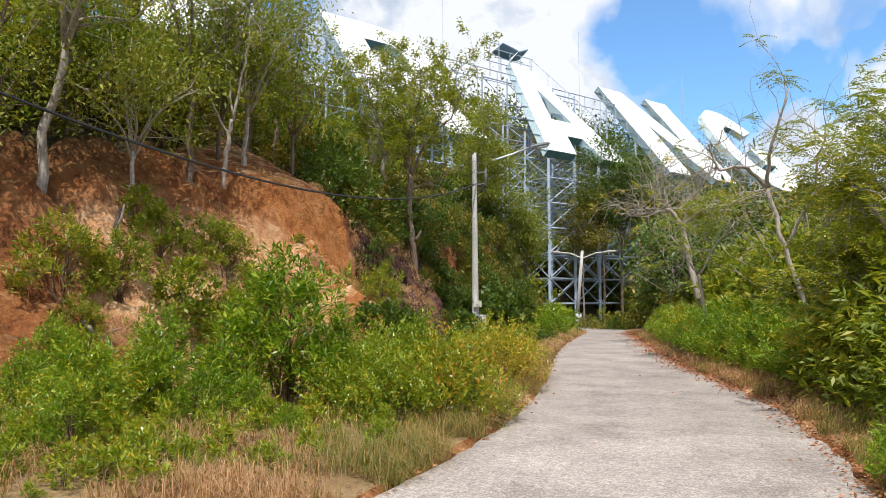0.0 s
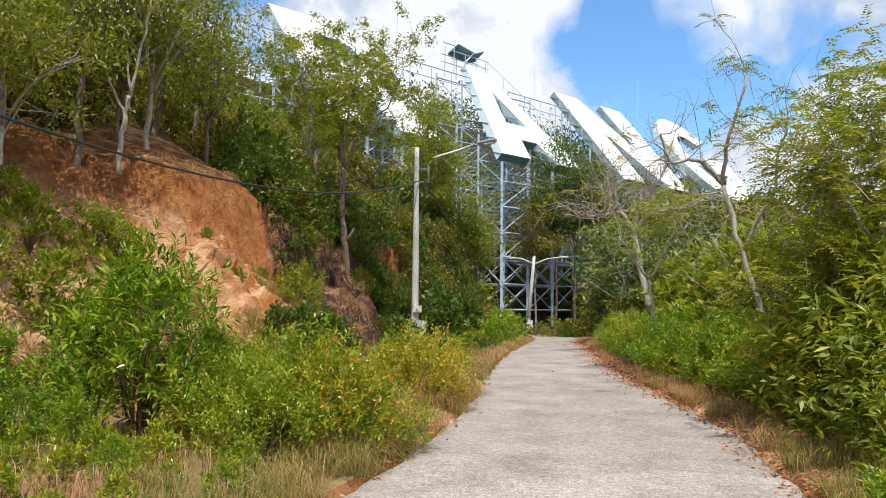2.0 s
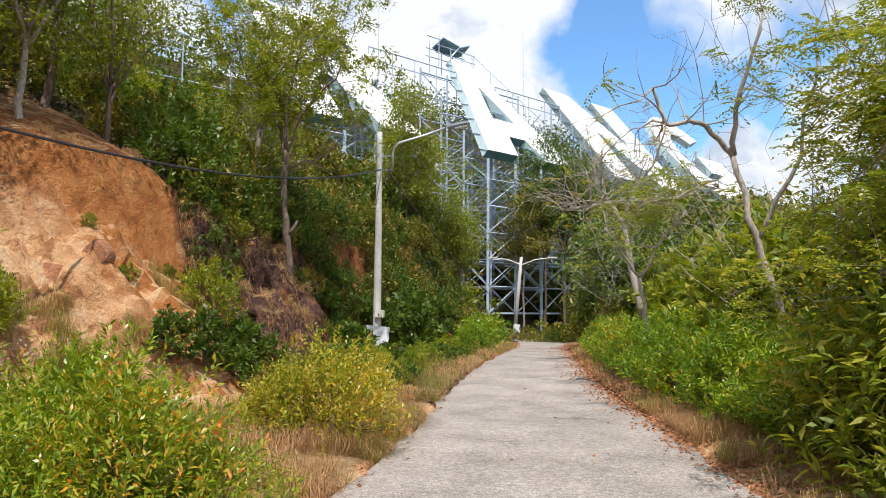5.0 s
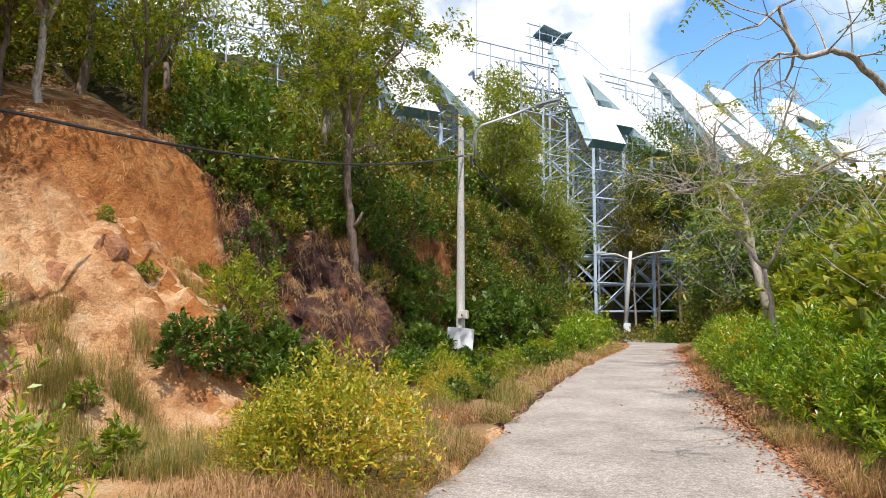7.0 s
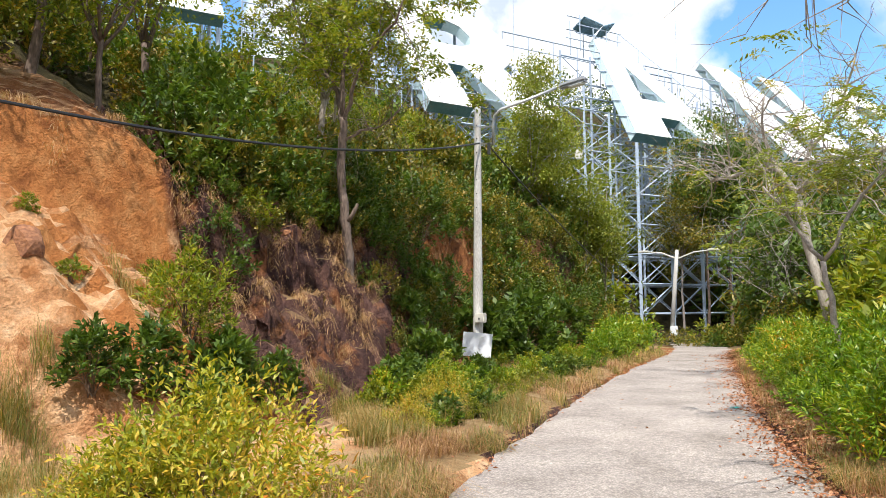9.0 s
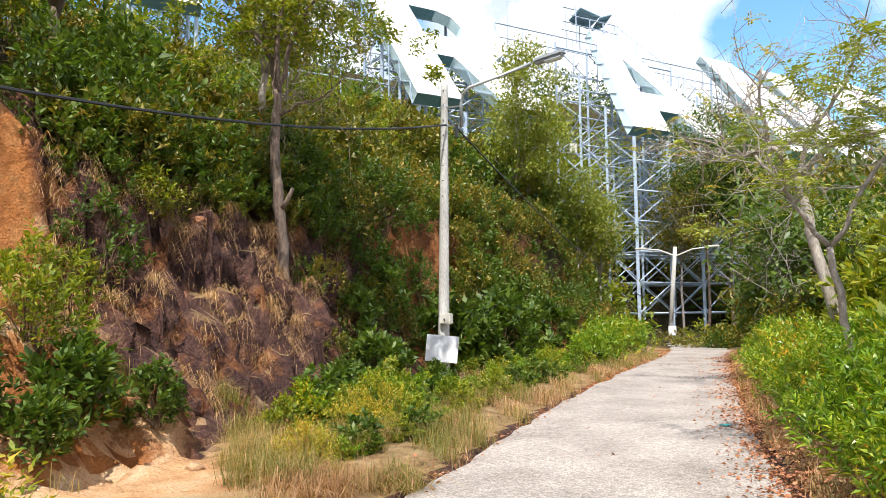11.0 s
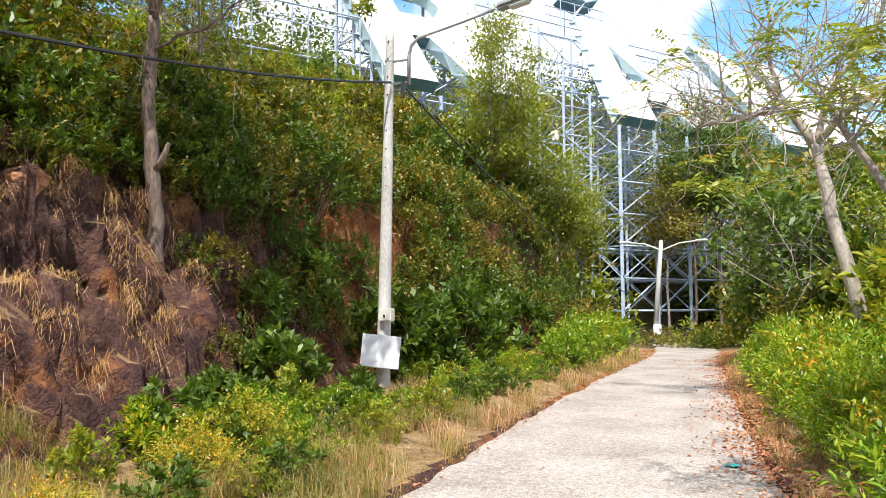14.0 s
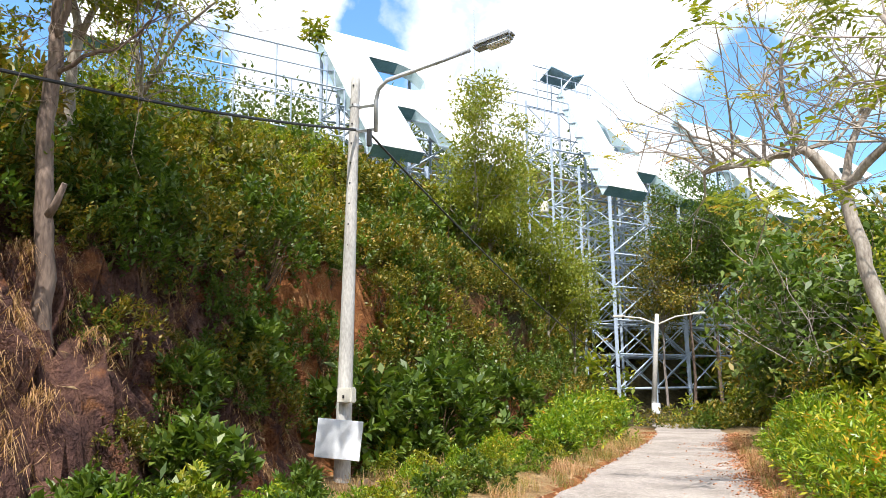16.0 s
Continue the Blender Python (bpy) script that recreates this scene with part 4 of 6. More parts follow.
def shrub(seed, label, category, group, mat,  r=0.7, h=1.3, clumps=46, per=46, leaf=(0.085, 0.024), twig="twig", low=0.15, puff=0.17, spread=0.7, droop=0.0, stems=9, fine=False):
    """A shrub: several crooked stems, leaf sprays at the twig ends, ragged outline."""
    per, leaf = (per * 0.74, (leaf[0] * 1.12, leaf[1] * 1.2)) if fine else (per * 0.52, (leaf[0] * 1.28, leaf[1] * 1.45))
    rng = np.random.default_rng(seed)
    thing = tagged(new(category.replace(" ", "_"), None), label, category, group)
    st = ([], [])
    cs, outs = [], []
    lobes = [(rng.uniform(0, 2 * math.pi), rng.uniform(0.75, 1.25)) for _ in range(5)]
    for k in range(clumps):
        a, f = rng.uniform(0, 2 * math.pi), rng.uniform(0, 1) ** 0.6
        lobe = 1 + 0.28 * sum(w * math.cos(a - b) ** 3 for b, w in lobes) / 2
        zf = rng.uniform(low, 1.0) if k % 7 else rng.uniform(0.9, 1.2)
        rr = r * lobe * math.sqrt(max(0.05, 1 - (zf - 0.45) ** 2 / 0.36)) * (0.35 + 0.65 * f)
        p = Vector((rr * math.cos(a), rr * math.sin(a), h * zf * rng.uniform(0.85, 1.12)))
        if k % max(1, clumps // (stems * 2)) == 0:
            root = Vector((rng.normal(0, 0.08 * r), rng.normal(0, 0.08 * r), -0.08))
            mid = root.lerp(p, 0.55) + Vector((0, 0, 0.12 * h)) - Vector((p.x, p.y, 0)) * 0.12
            rad = 0.012 * h + 0.004
            tube(st, [root, root.lerp(mid, 0.5) + Vector(rng.normal(0, 0.03 * r, 3).tolist()), mid, p], [rad, rad * 0.8, rad * 0.55, rad * 0.2], 3)
        n = int(per * rng.uniform(0.6, 1.4))
        done = 0
        while done < n:
            # a leafy shoot: leaves set round a straight or bent twig
            m = int(rng.integers(9, 17))
            d = np.array([p.x, p.y, 0]) / r * rng.uniform(0.3, 0.9) + rng.normal(0, 0.4, 3) + np.array([0, 0, 0.9])
            d /= np.linalg.norm(d)
            f = np.linspace(0, 1, m)[:, None]
            ln = puff * r * rng.uniform(1.2, 2.6)
            start = np.array(p) + rng.normal(0, puff * r * 0.8, 3)
            ring = rng.normal(0, 1, (m, 3))
            ring -= (ring @ d)[:, None] * d
            cs.append(start + d * f * ln + ring * 0.01)
            outs.append(ring * 1.1 / (np.linalg.norm(ring, axis=1, keepdims=True) + 1e-6) + d * (0.6 + 0.9 * f))
            done += m
    c = np.concatenate(cs)
    c[:, 2] = np.maximum(c[:, 2], 0.02)
    tagged(mesh_object("stemwork", st[0], st[1], MAT[twig], thing), kind="stuff")
    ob = new("foliage", leaves_mesh("foliage", rng, c, np.concatenate(outs), leaf[0], leaf[1], MAT[mat], droop, spread * 0.45))
    ob.parent = thing
    return thing


def tree(seed, label, group, mat, height=8.0, girth=0.1, fork=0.45, limbs=6, crown=2.2, clumps=60, per=50, leaf=(0.10, 0.035), bark="bark", lean=(0, 0), bare=0.0, crown_low=0.55, puff=0.32):
    """A tree: tapered trunk, limbs that fork again, crown of leaf sprays at the tips with gaps."""
    rng = np.random.default_rng(seed)
    thing = tagged(new("tree", None), label, "tree", group)
    st, fine = ([], []), ([], [])
    top = Vector((lean[0], lean[1], height))
    ctrl = crooked((0, 0, -0.4), top * fork, 5, 0.05 * girth / 0.1, rng)
    tube(st, ctrl, [girth * (1.25 if i == 0 else 1.0 - 0.07 * i) for i in range(len(ctrl))], 8)
    base, tips = ctrl[-1], []
    for k in range(limbs):
        a = 2 * math.pi * (k + rng.uniform(-0.3, 0.3)) / limbs
        out = crown * rng.uniform(0.35, 0.95)
        zt = height * rng.uniform(crown_low + 0.1, 1.0)
        start = base.lerp(ctrl[-2], rng.uniform(0, 0.8)) if k else base
        end = Vector((lean[0] + out * math.cos(a), lean[1] + out * math.sin(a), max(zt, start.z + 0.5)))
        mid = start.lerp(end, 0.5) + Vector((-0.1 * out * math.cos(a), -0.1 * out * math.sin(a), 0.1 * height * rng.uniform(0, 0.6)))
        pts = [start, start.lerp(mid, 0.5) + Vector(rng.normal(0, 0.06, 3).tolist()), mid, mid.lerp(end, 0.5) + Vector(rng.normal(0, 0.09, 3).tolist()), end]
        g = girth * rng.uniform(0.38, 0.6)
        tube(st, pts, [g, g * 0.82, g * 0.62, g * 0.42, g * 0.16], 6)
        for j in range(5):
            s = pts[1 + j % 3].lerp(pts[2 + j % 3], rng.uniform(0, 1))
            e = s + Vector((rng.normal(0, 0.33 * crown), rng.normal(0, 0.33 * crown), abs(rng.normal(0.1, 0.22)) * crown))
            e2 = s.lerp(e, 0.5) + Vector(rng.normal(0, 0.07 * crown, 3).tolist())
            tube(fine, [s, e2, e], [g * 0.34, g * 0.22, g * 0.09], 4)
            tips += [e, e2]
            for _ in range(2):
                e3 = e2.lerp(e, rng.uniform(0, 1)) + Vector((rng.normal(0, 0.16), rng.normal(0, 0.16), rng.normal(0.08, 0.14))) * crown
                tube(fine, [e2.lerp(e, 0.5), e3], [g * 0.14, g * 0.05], 3)
                tips.append(e3)
        tips.append(end)
    mesh_object("trunk", st[0], st[1], MAT[bark], thing, smooth=True)
    tagged(mesh_object("branchwork", fine[0], fine[1], MAT[bark], thing), kind="stuff")
    if bare < 1:
        cs, outs = [], []
        for k in range(clumps):
            t = tips[int(rng.integers(len(tips)))]
            n = int(per * rng.uniform(0.5, 1.5))
            q = rng.normal(0, puff * crown * 0.5, (n, 3)) * np.array([1, 1, 0.7])
            cs.append(np.array(t) + q)
            outs.append(q / crown + np.array([0, 0, 0.25]))
        ob = new("crown", leaves_mesh("crown", rng, np.concatenate(cs), np.concatenate(outs), leaf[0], leaf[1], MAT[mat], 0.35, 0.8))
        ob.parent = thing
    return thing


def put_all(masters, spots, rng, size=(0.8, 1.2), sink=0.05, labels=None):
    """Masters stand on the first spots, copies on the rest."""
    used = set()
    for i, (x, y, *more) in enumerate(spots):
        k = int(rng.integers(len(masters)))
        s = more[0] if more else rng.uniform(*size)
        p = on_land(x, y) - Vector((0, 0, sink))
        turn = rng.uniform(0, 2 * math.pi)
        if k not in used:
            used.add(k)
            masters[k].matrix_basis = rot_scale(p, turn, s)
        else:
            place(masters[k], p, turn, s)
    for k in range(len(masters)):
        if k not in used:
            for o in (*masters[k].children_recursive, masters[k]):
                bpy.data.objects.remove(o)


def put_stuff(name, masters, spots, rng, label, category, sink=0.2, every=3, grow=1.6):
    """Growth past counting: one mesh of all the foliage, copied from the masters."""
    data = []
    for m in masters:
        for o in m.children:
            if o.name.split(".")[0] in ("foliage", "crown"):
                v = np.empty(len(o.data.vertices) * 3)
                o.data.vertices.foreach_get("co", v)
                q = v.reshape(-1, 4, 3)[::every]
                q = q[:, :1] + (q - q[:, :1]) * grow
                data.append((q.reshape(-1, 3), o.data.materials[0]))
    lots = [[] for _ in data]
    for x, y, s in spots:
        k = int(rng.integers(len(data)))
        a = rng.uniform(0, 2 * math.pi)
        c, sn = math.cos(a) * s, math.sin(a) * s
        v = data[k][0] @ np.array([[c, sn, 0], [-sn, c, 0], [0, 0, s]])
        lots[k].append(v + np.array([x, y, land(x, y) - sink]))
    for (_, mat), lot in zip(data, lots):
        if lot:
            v = np.concatenate(lot)
            n = len(v) // 4
            me = bpy.data.meshes.new(name)
            me.vertices.add(n * 4)
            me.vertices.foreach_set("co", v.reshape(-1))
            me.loops.add(n * 4)
            me.loops.foreach_set("vertex_index", np.arange(n * 4, dtype=np.int32))
            me.polygons.add(n)
            me.polygons.foreach_set("loop_start", np.arange(0, n * 4, 4, dtype=np.int32))
            me.update(calc_edges=True)
            me.materials.append(mat)
            tagged(new(name, me), label, category, kind="stuff")


R = np.random.default_rng(11)
VERGE = "bright green lance-leaved shrub on the grassy verge"
# large bright shrubs on the near verge
put_all([shrub(1, VERGE, "shrub", "verge shrubs", "lance", 0.72, 1.75, 76, 62, (0.11, 0.026), fine=True),
         shrub(2, VERGE, "shrub", "verge shrubs", "lance", 0.75, 1.2, 66, 60, (0.11, 0.026), fine=True)],
        [(-4.25, 8.9, 0.98), (-4.8, 8.7, 0.7), (-3.75, 9.2, 0.75), (-5.6, 8.1, 0.62), (-6.3, 7.7, 0.55), (-5.1, 7.4, 0.4), (-4.9, 6.5, 0.42), (-5.7, 6.6, 0.45), (-4.6, 5.8, 0.36), (-7.0, 8.3, 0.5),
         (-3.9, 7.6, 0.3), (-3.2, 7.3, 0.24), (-6.6, 6.9, 0.5), (-5.4, 5.5, 0.4), (-5.09, 6.37, 0.55), (-5.11, 7.38, 0.5), (-4.54, 7.61, 0.42), (-7.27, 7.89, 0.55), (-6.6, 8.14, 0.5), (-5.92, 9.54, 0.4)], R)
put_all([shrub(12, "pale broad-leaved plant on the sandy ground", "shrub", "sand plants", "pale", 0.5, 0.7, 26, 30, (0.14, 0.055), low=0.2)], [(-4.75, 12.6, 0.48), (-6.2, 13.4, 0.35), (-7.3, 15.2, 0.3)], R)
YEL = "sprawling shrub with yellowing leaves beside the lane"
put_all([shrub(3, YEL, "shrub", "yellowing shrubs", "yellowing", 0.8, 0.85, 96, 60, (0.064, 0.020), low=0.05, fine=True),
         shrub(4, YEL, "shrub", "yellowing shrubs", "yellowing", 0.75, 0.8, 90, 60, (0.062, 0.020), low=0.05, fine=True)],
        [(-2.45, 12.9, 0.9), (-2.95, 13.2, 0.95), (-3.35, 13.0, 0.7), (-5.0, 20.2, 0.55), (-4.5, 19.0, 0.5), (-4.0, 17.4, 0.4)], R)
put_all([shrub(16, "sprawling green shrub with orange leaf tips beside the lane", "shrub", "lane edge sprawling shrubs", "mixed", 0.8, 0.9, 110, 64, (0.074, 0.021), low=0.03, fine=True)],
        [(-2.2, 9.2, 0.82), (-2.85, 9.6, 0.92), (-3.4, 10.1, 0.85), (-2.55, 8.55, 0.66), (-3.2, 8.9, 0.7), (-1.85, 9.7, 0.55)], R)
FOOT = "dark broad-leaved shrub at the foot of the bank"
put_all([shrub(5, FOOT, "shrub", "bank foot shrubs", "broad", 0.6, 0.95, 52, 38, (0.13, 0.05), low=0.1),
         shrub(6, FOOT, "shrub", "bank foot shrubs", "broad", 0.55, 0.8, 48, 38, (0.13, 0.05), low=0.1)],
        [(-6.0, 14.6, 0.55), (-5.75, 15.1, 0.6), (-5.85, 16.3, 0.8), (-5.5, 15.7, 0.55), (-5.85, 17.2, 0.5), (-6.7, 22.5, 1.0), (-7.7, 23.3, 0.8), (-8.5, 25.2, 0.9), (-8.3, 27.6, 1.5), (-7.9, 28.6, 1.3), (-8.1, 30.2, 1.6), (-8.5, 32, 1.6), (-6.2, 20.8, 0.7), (-7.9, 24.4, 0.5),
         (-5.2, 22.0, 0.45), (-5.8, 21.2, 0.5), (-6.2, 23.6, 0.55), (-8.4, 34.5, 1.5), (-4.2, 14.2, 0.35)], R)
put_all([shrub(7, "light green low shrub along the lane edge", "shrub", "lane edge shrubs", "lance", 0.6, 0.7, 54, 44, (0.09, 0.024), low=0.06)],
        [(-5.9, 31.5, 1.0), (-6.3, 33, 1.2), (-6.9, 35, 1.4), (-7.3, 37, 1.4), (-7.0, 39, 1.3), (-7.9, 41, 1.5), (-8.4, 43.5, 1.4), (-6.4, 29.6, 0.6), (-6.0, 25.6, 0.45), (-5.5, 23.8, 0.4), (-5.9, 22.8, 0.5), (-5.3, 20.9, 0.6), (-4.9, 21.8, 0.5), (-5.6, 19.9, 0.5)], R)
spots = []
while len(spots) < 110:
    y = R.uniform(17.5, 33)
    x = R.uniform(toe(y) + 0.25, left(y) - 0.7)
    if 17 < y < 18.4 and x < -4.4 or 22.8 < y < 26.6 and x < -5.6:
        continue
    spots.append((x, y, R.uniform(0.22, 0.5) if x > toe(y) + 1.0 else R.uniform(0.4, 0.75)))
HERB = "low leafy green plant on the verge below the bank"
put_all([shrub(13, HERB, "plant", "verge plants", "lance", 0.6, 0.75, 40, 40, (0.12, 0.035), low=0.05, stems=4), shrub(14, HERB, "plant", "verge plants", "broad", 0.6, 0.7, 34, 36, (0.14, 0.055), low=0.05, stems=4),
         shrub(15, HERB, "plant", "verge plants", "canopy", 0.55, 0.8, 34, 36, (0.10, 0.04), low=0.05, stems=4)], spots, R)
spots = [(R.uniform(-5.6, left(y) - 0.45), y, R.uniform(0.16, 0.4)) for y in R.uniform(4.0, 8.2, 84)]
put_all([shrub(17, "small green weed among the straw of the verge", "plant", "straw weeds", "mixed", 0.55, 0.75, 30, 32, (0.12, 0.035), low=0.04, stems=4)], spots, R)
# hedge of bright shrubs on the other side of the lane
spots = [(2.45, 7.5, 0.42), (2.75, 8.0, 0.5), (2.6, 6.9, 0.42)]
for y in np.arange(13.2, 33, 0.6):
    d = 0.78
    spots.append((right(y) + d + R.uniform(-0.05, 0.35), y + R.uniform(-0.2, 0.2), R.uniform(0.6, 0.85)))
    if y < 26:
        spots.append((right(y) + d + 1.0 + R.uniform(-0.3, 0.4), y + R.uniform(-0.3, 0.3), R.uniform(0.75, 1.0)))
HEDGE = "bright green lance-leaved shrub in the hedge beside the lane"
put_all([shrub(8, HEDGE, "hedge shrub", "hedge shrubs", "lance", 0.7, 1.25, 64, 47, (0.11, 0.027), fine=True), shrub(9, HEDGE, "hedge shrub", "hedge shrubs", "lance", 0.7, 1.1, 64, 47, (0.105, 0.026), fine=True)], spots, R)
put_all([shrub(10, "dark drooping-leaved shrub under the lane-side trees", "shrub", "shade shrubs", "canopy", 0.75, 1.3, 76, 54, (0.11, 0.027), low=0.05, droop=0.6, fine=True)],
        [(3.2, 9.3, 0.8), (3.3, 10.3, 1.15), (3.1, 11.4, 1.25), (3.0, 12.5, 1.15), (3.9, 8.3, 1.0), (4.0, 10.9, 1.5), (3.7, 12.4, 1.6)], R)
put_all([shrub(18, "dark tangled shrub in the wood behind the hedge", "shrub", "wood shrubs", "canopy", 0.9, 1.7, 80, 54, (0.15, 0.055), low=0.05)],
        [(right(y) + R.uniform(2.6, 3.4), y, R.uniform(1.0, 1.4)) for y in np.arange(15.5, 33, 1.15)], R)
# trees behind the hedge
spots = []
for y in np.arange(9.0, 62, 2.1):
    for off, s in ((3.0, 0.85), (4.9, 1.0), (7.6, 1.1)):
        if y < 14 and off < 4 or off > 7 and y < 40:
            continue
        spots.append((right(y) + off + R.uniform(-0.5, 0.7), y + R.uniform(-0.7, 0.7), s * R.uniform(0.65, 1.0) * (1 + 0.45 * min(1, max(0, (y - 24) / 14)))))
WOOD = "slender leafy tree in the wood beside the lane"
put_all([tree(20, WOOD, "lane wood trees", "thicket", 4.4, 0.06, 0.3, 8, 1.7, 80, 36, (0.15, 0.058), crown_low=0.12),
         tree(21, WOOD, "lane wood trees", "canopy", 4.0, 0.055, 0.25, 8, 1.6, 76, 36, (0.15, 0.058), crown_low=0.1),
         tree(22, "half-bare grey tree in the wood beside the lane", "lane wood trees", "canopy", 4.8, 0.05, 0.3, 9, 1.9, 75, 34, (0.13, 0.05), bark="grey_twig", crown_low=0.2)], spots, R, sink=0.2)
put_all([tree(25, "dense dark tree at the bend of the lane", "bend trees", "thicket", 5.0, 0.07, 0.2, 9, 1.7, 130, 34, (0.24, 0.10), crown_low=0.1), tree(26, "dense green tree at the bend of the lane", "bend trees", "broad", 4.6, 0.07, 0.2, 9, 1.7, 120, 34, (0.25, 0.10), crown_low=0.1)],
        [(-1.2, 36, 1.2), (-1.0, 39, 1.35), (-1.1, 42.5, 1.4), (-0.5, 46, 1.75), (0.2, 34, 1.1), (1.1, 38, 1.4), (2.2, 43, 1.6), (0.6, 46.5, 1.7), (-0.9, 50, 1.9), (-1.0, 54, 2.1), (1.0, 52, 2.0), (2.5, 50, 1.9), (5.5, 46, 1.8), (6, 54, 2.0), (3.6, 39, 1.5), (-0.8, 58, 2.3), (1.5, 58, 2.1)], R, sink=0.2)
BARE = "bare grey twiggy tree among the lane-side woods"
put_all([tree(23, BARE, "bare lane trees", "yellowing", 4.8, 0.06, 0.3, 10, 1.9, 1, 1, bark="grey_twig", crown_low=0.25, bare=1.0), tree(24, BARE, "bare lane trees", "yellowing", 4.4, 0.05, 0.25, 10, 1.8, 1, 1, bark="grey_twig", crown_low=0.2, bare=1.0)],
        [(1.2, 31.0, 1.0), (-0.7, 33.5, 1.1), (2.4, 28, 1.2), (-1.6, 37, 1.3), (2.6, 19.0, 0.95), (0.3, 35, 1.2), (3.0, 22.5, 1.1), (-2.4, 41, 1.3)], R, sink=0.2)
# wooded hillside above the cut
near, far = [], []
while len(near) < 100 or len(far) < 260:
    y = R.uniform(3, 68)
    s = R.uniform(0, 1) ** 1.3 * 24
    x = toe(y) - 3.3 - s
    if y < 18 and s < 1.6 or y < 24 and s < 0.7 and R.uniform() < 0.6:
        continue
    spot = (x, y, R.uniform(0.75, 1.25) * (0.66 if y < 36 else 0.9))
    if s < 7 and y < 42:
        if len(near) < 100:
            near.append(spot)
    elif len(far) < 260:
        far.append(spot)
HILL = "dense green thicket shrub on the hillside"
thickets = [shrub(30, HILL, "thicket", "hillside thicket", "thicket", 1.5, 2.4, 66, 36, (0.17, 0.068), puff=0.15, stems=6),
            shrub(31, HILL, "thicket", "hillside thicket", "thicket", 1.6, 2.0, 66, 36, (0.17, 0.068), puff=0.15, stems=6),
            shrub(32, HILL, "thicket", "hillside thicket", "broad", 1.4, 2.2, 62, 34, (0.19, 0.07), puff=0.15, stems=6),
            shrub(33, HILL, "thicket", "hillside thicket", "canopy", 1.4, 2.8, 62, 36, (0.16, 0.06), puff=0.15, stems=6)]
put_stuff("hillside_growth", thickets, far, R, "dense green growth covering the hillside", "undergrowth")
# dark woods behind and beside the steel tower
back = []
while len(back) < 230:
    u, q = R.uniform(-30, 60), R.uniform(1.0, 26)
    p = ROW_O + ROW_U * u + ROW_B * q
    back.append((p.x, p.y, R.uniform(1.0, 1.7)))
back += [(R.uniform(-9, 2), R.uniform(51, 60), R.uniform(0.25, 0.5)) for _ in range(60)]
back += [(R.uniform(-6, 14), R.uniform(62, 90), R.uniform(1.3, 2.2)) for _ in range(50)]
put_stuff("slope_growth", thickets, back, R, "dark green growth on the slope under the sign", "undergrowth", 0.3, 6, 2.3)
put_all(thickets, near, R, sink=0.25)
# growth hanging on the far part of the cut
spots = [(toe(y) - R.uniform(0.5, 3.2), y, R.uniform(0.6, 1.0)) for y in np.arange(25.0, 62, 0.7)]
spots += [(toe(y) - R.uniform(1.5, 3.0), y, R.uniform(0.4, 0.75)) for y in np.arange(19.5, 25.5, 0.3)]
spots += [(toe(y) - R.uniform(0.3, 1.6), y, R.uniform(0.3, 0.5)) for y in np.arange(22, 30, 0.5)]
spots += [(toe(y) - R.uniform(2.2, 3.6), y, R.uniform(0.4, 0.7)) for y in np.arange(17.8, 22, 0.35)]
spots += [(toe(y) - R.uniform(0.2, 3.0), y, R.uniform(0.18, 0.36)) for y in np.arange(18.2, 25, 0.3)]
spots += [(toe(y) - R.uniform(1.7, 2.7), y, R.uniform(0.3, 0.55)) for y in np.arange(17.2, 22, 0.4)]
fill = np.random.default_rng(19)
spots += [(toe(y) - fill.uniform(2.2, 3.6), y, fill.uniform(0.5, 0.85)) for y in np.arange(17.6, 24, 0.22)]
spots += [(toe(y) - fill.uniform(0.9, 2.5), y, fill.uniform(0.45, 0.75)) for y in np.arange(24.6, 35, 0.32)]
spots += [(toe(y) - fill.uniform(0.4, 2.8), y, fill.uniform(0.5, 0.85)) for y in np.arange(30.5, 45, 0.34)]
# the foot of the tall forked tree stays clear
spots = [p for p in spots if geometry.intersect_point_line(Vector((p[0], p[1], 0)), Vector((-7.8, 21.3, 0)), Vector((-6.2, 19.0, 0)))[1] < -0.15
         or (Vector((p[0], p[1])) - geometry.intersect_point_line(Vector((p[0], p[1])), Vector((-7.8, 21.3)), Vector((-6.2, 19.0)))[0].xy).length > 0.75]
CUTLABEL = "dark scrub clinging to the steep cut"
put_all([shrub(36, CUTLABEL, "scrub", "cut scrub", "thicket", 1.1, 1.5, 60, 31, (0.13, 0.05), puff=0.16, low=0.05),
         shrub(37, CUTLABEL, "scrub", "cut scrub", "broad", 1.0, 1.6, 60, 31, (0.13, 0.05), puff=0.16, low=0.05)], spots, R, sink=0.2)
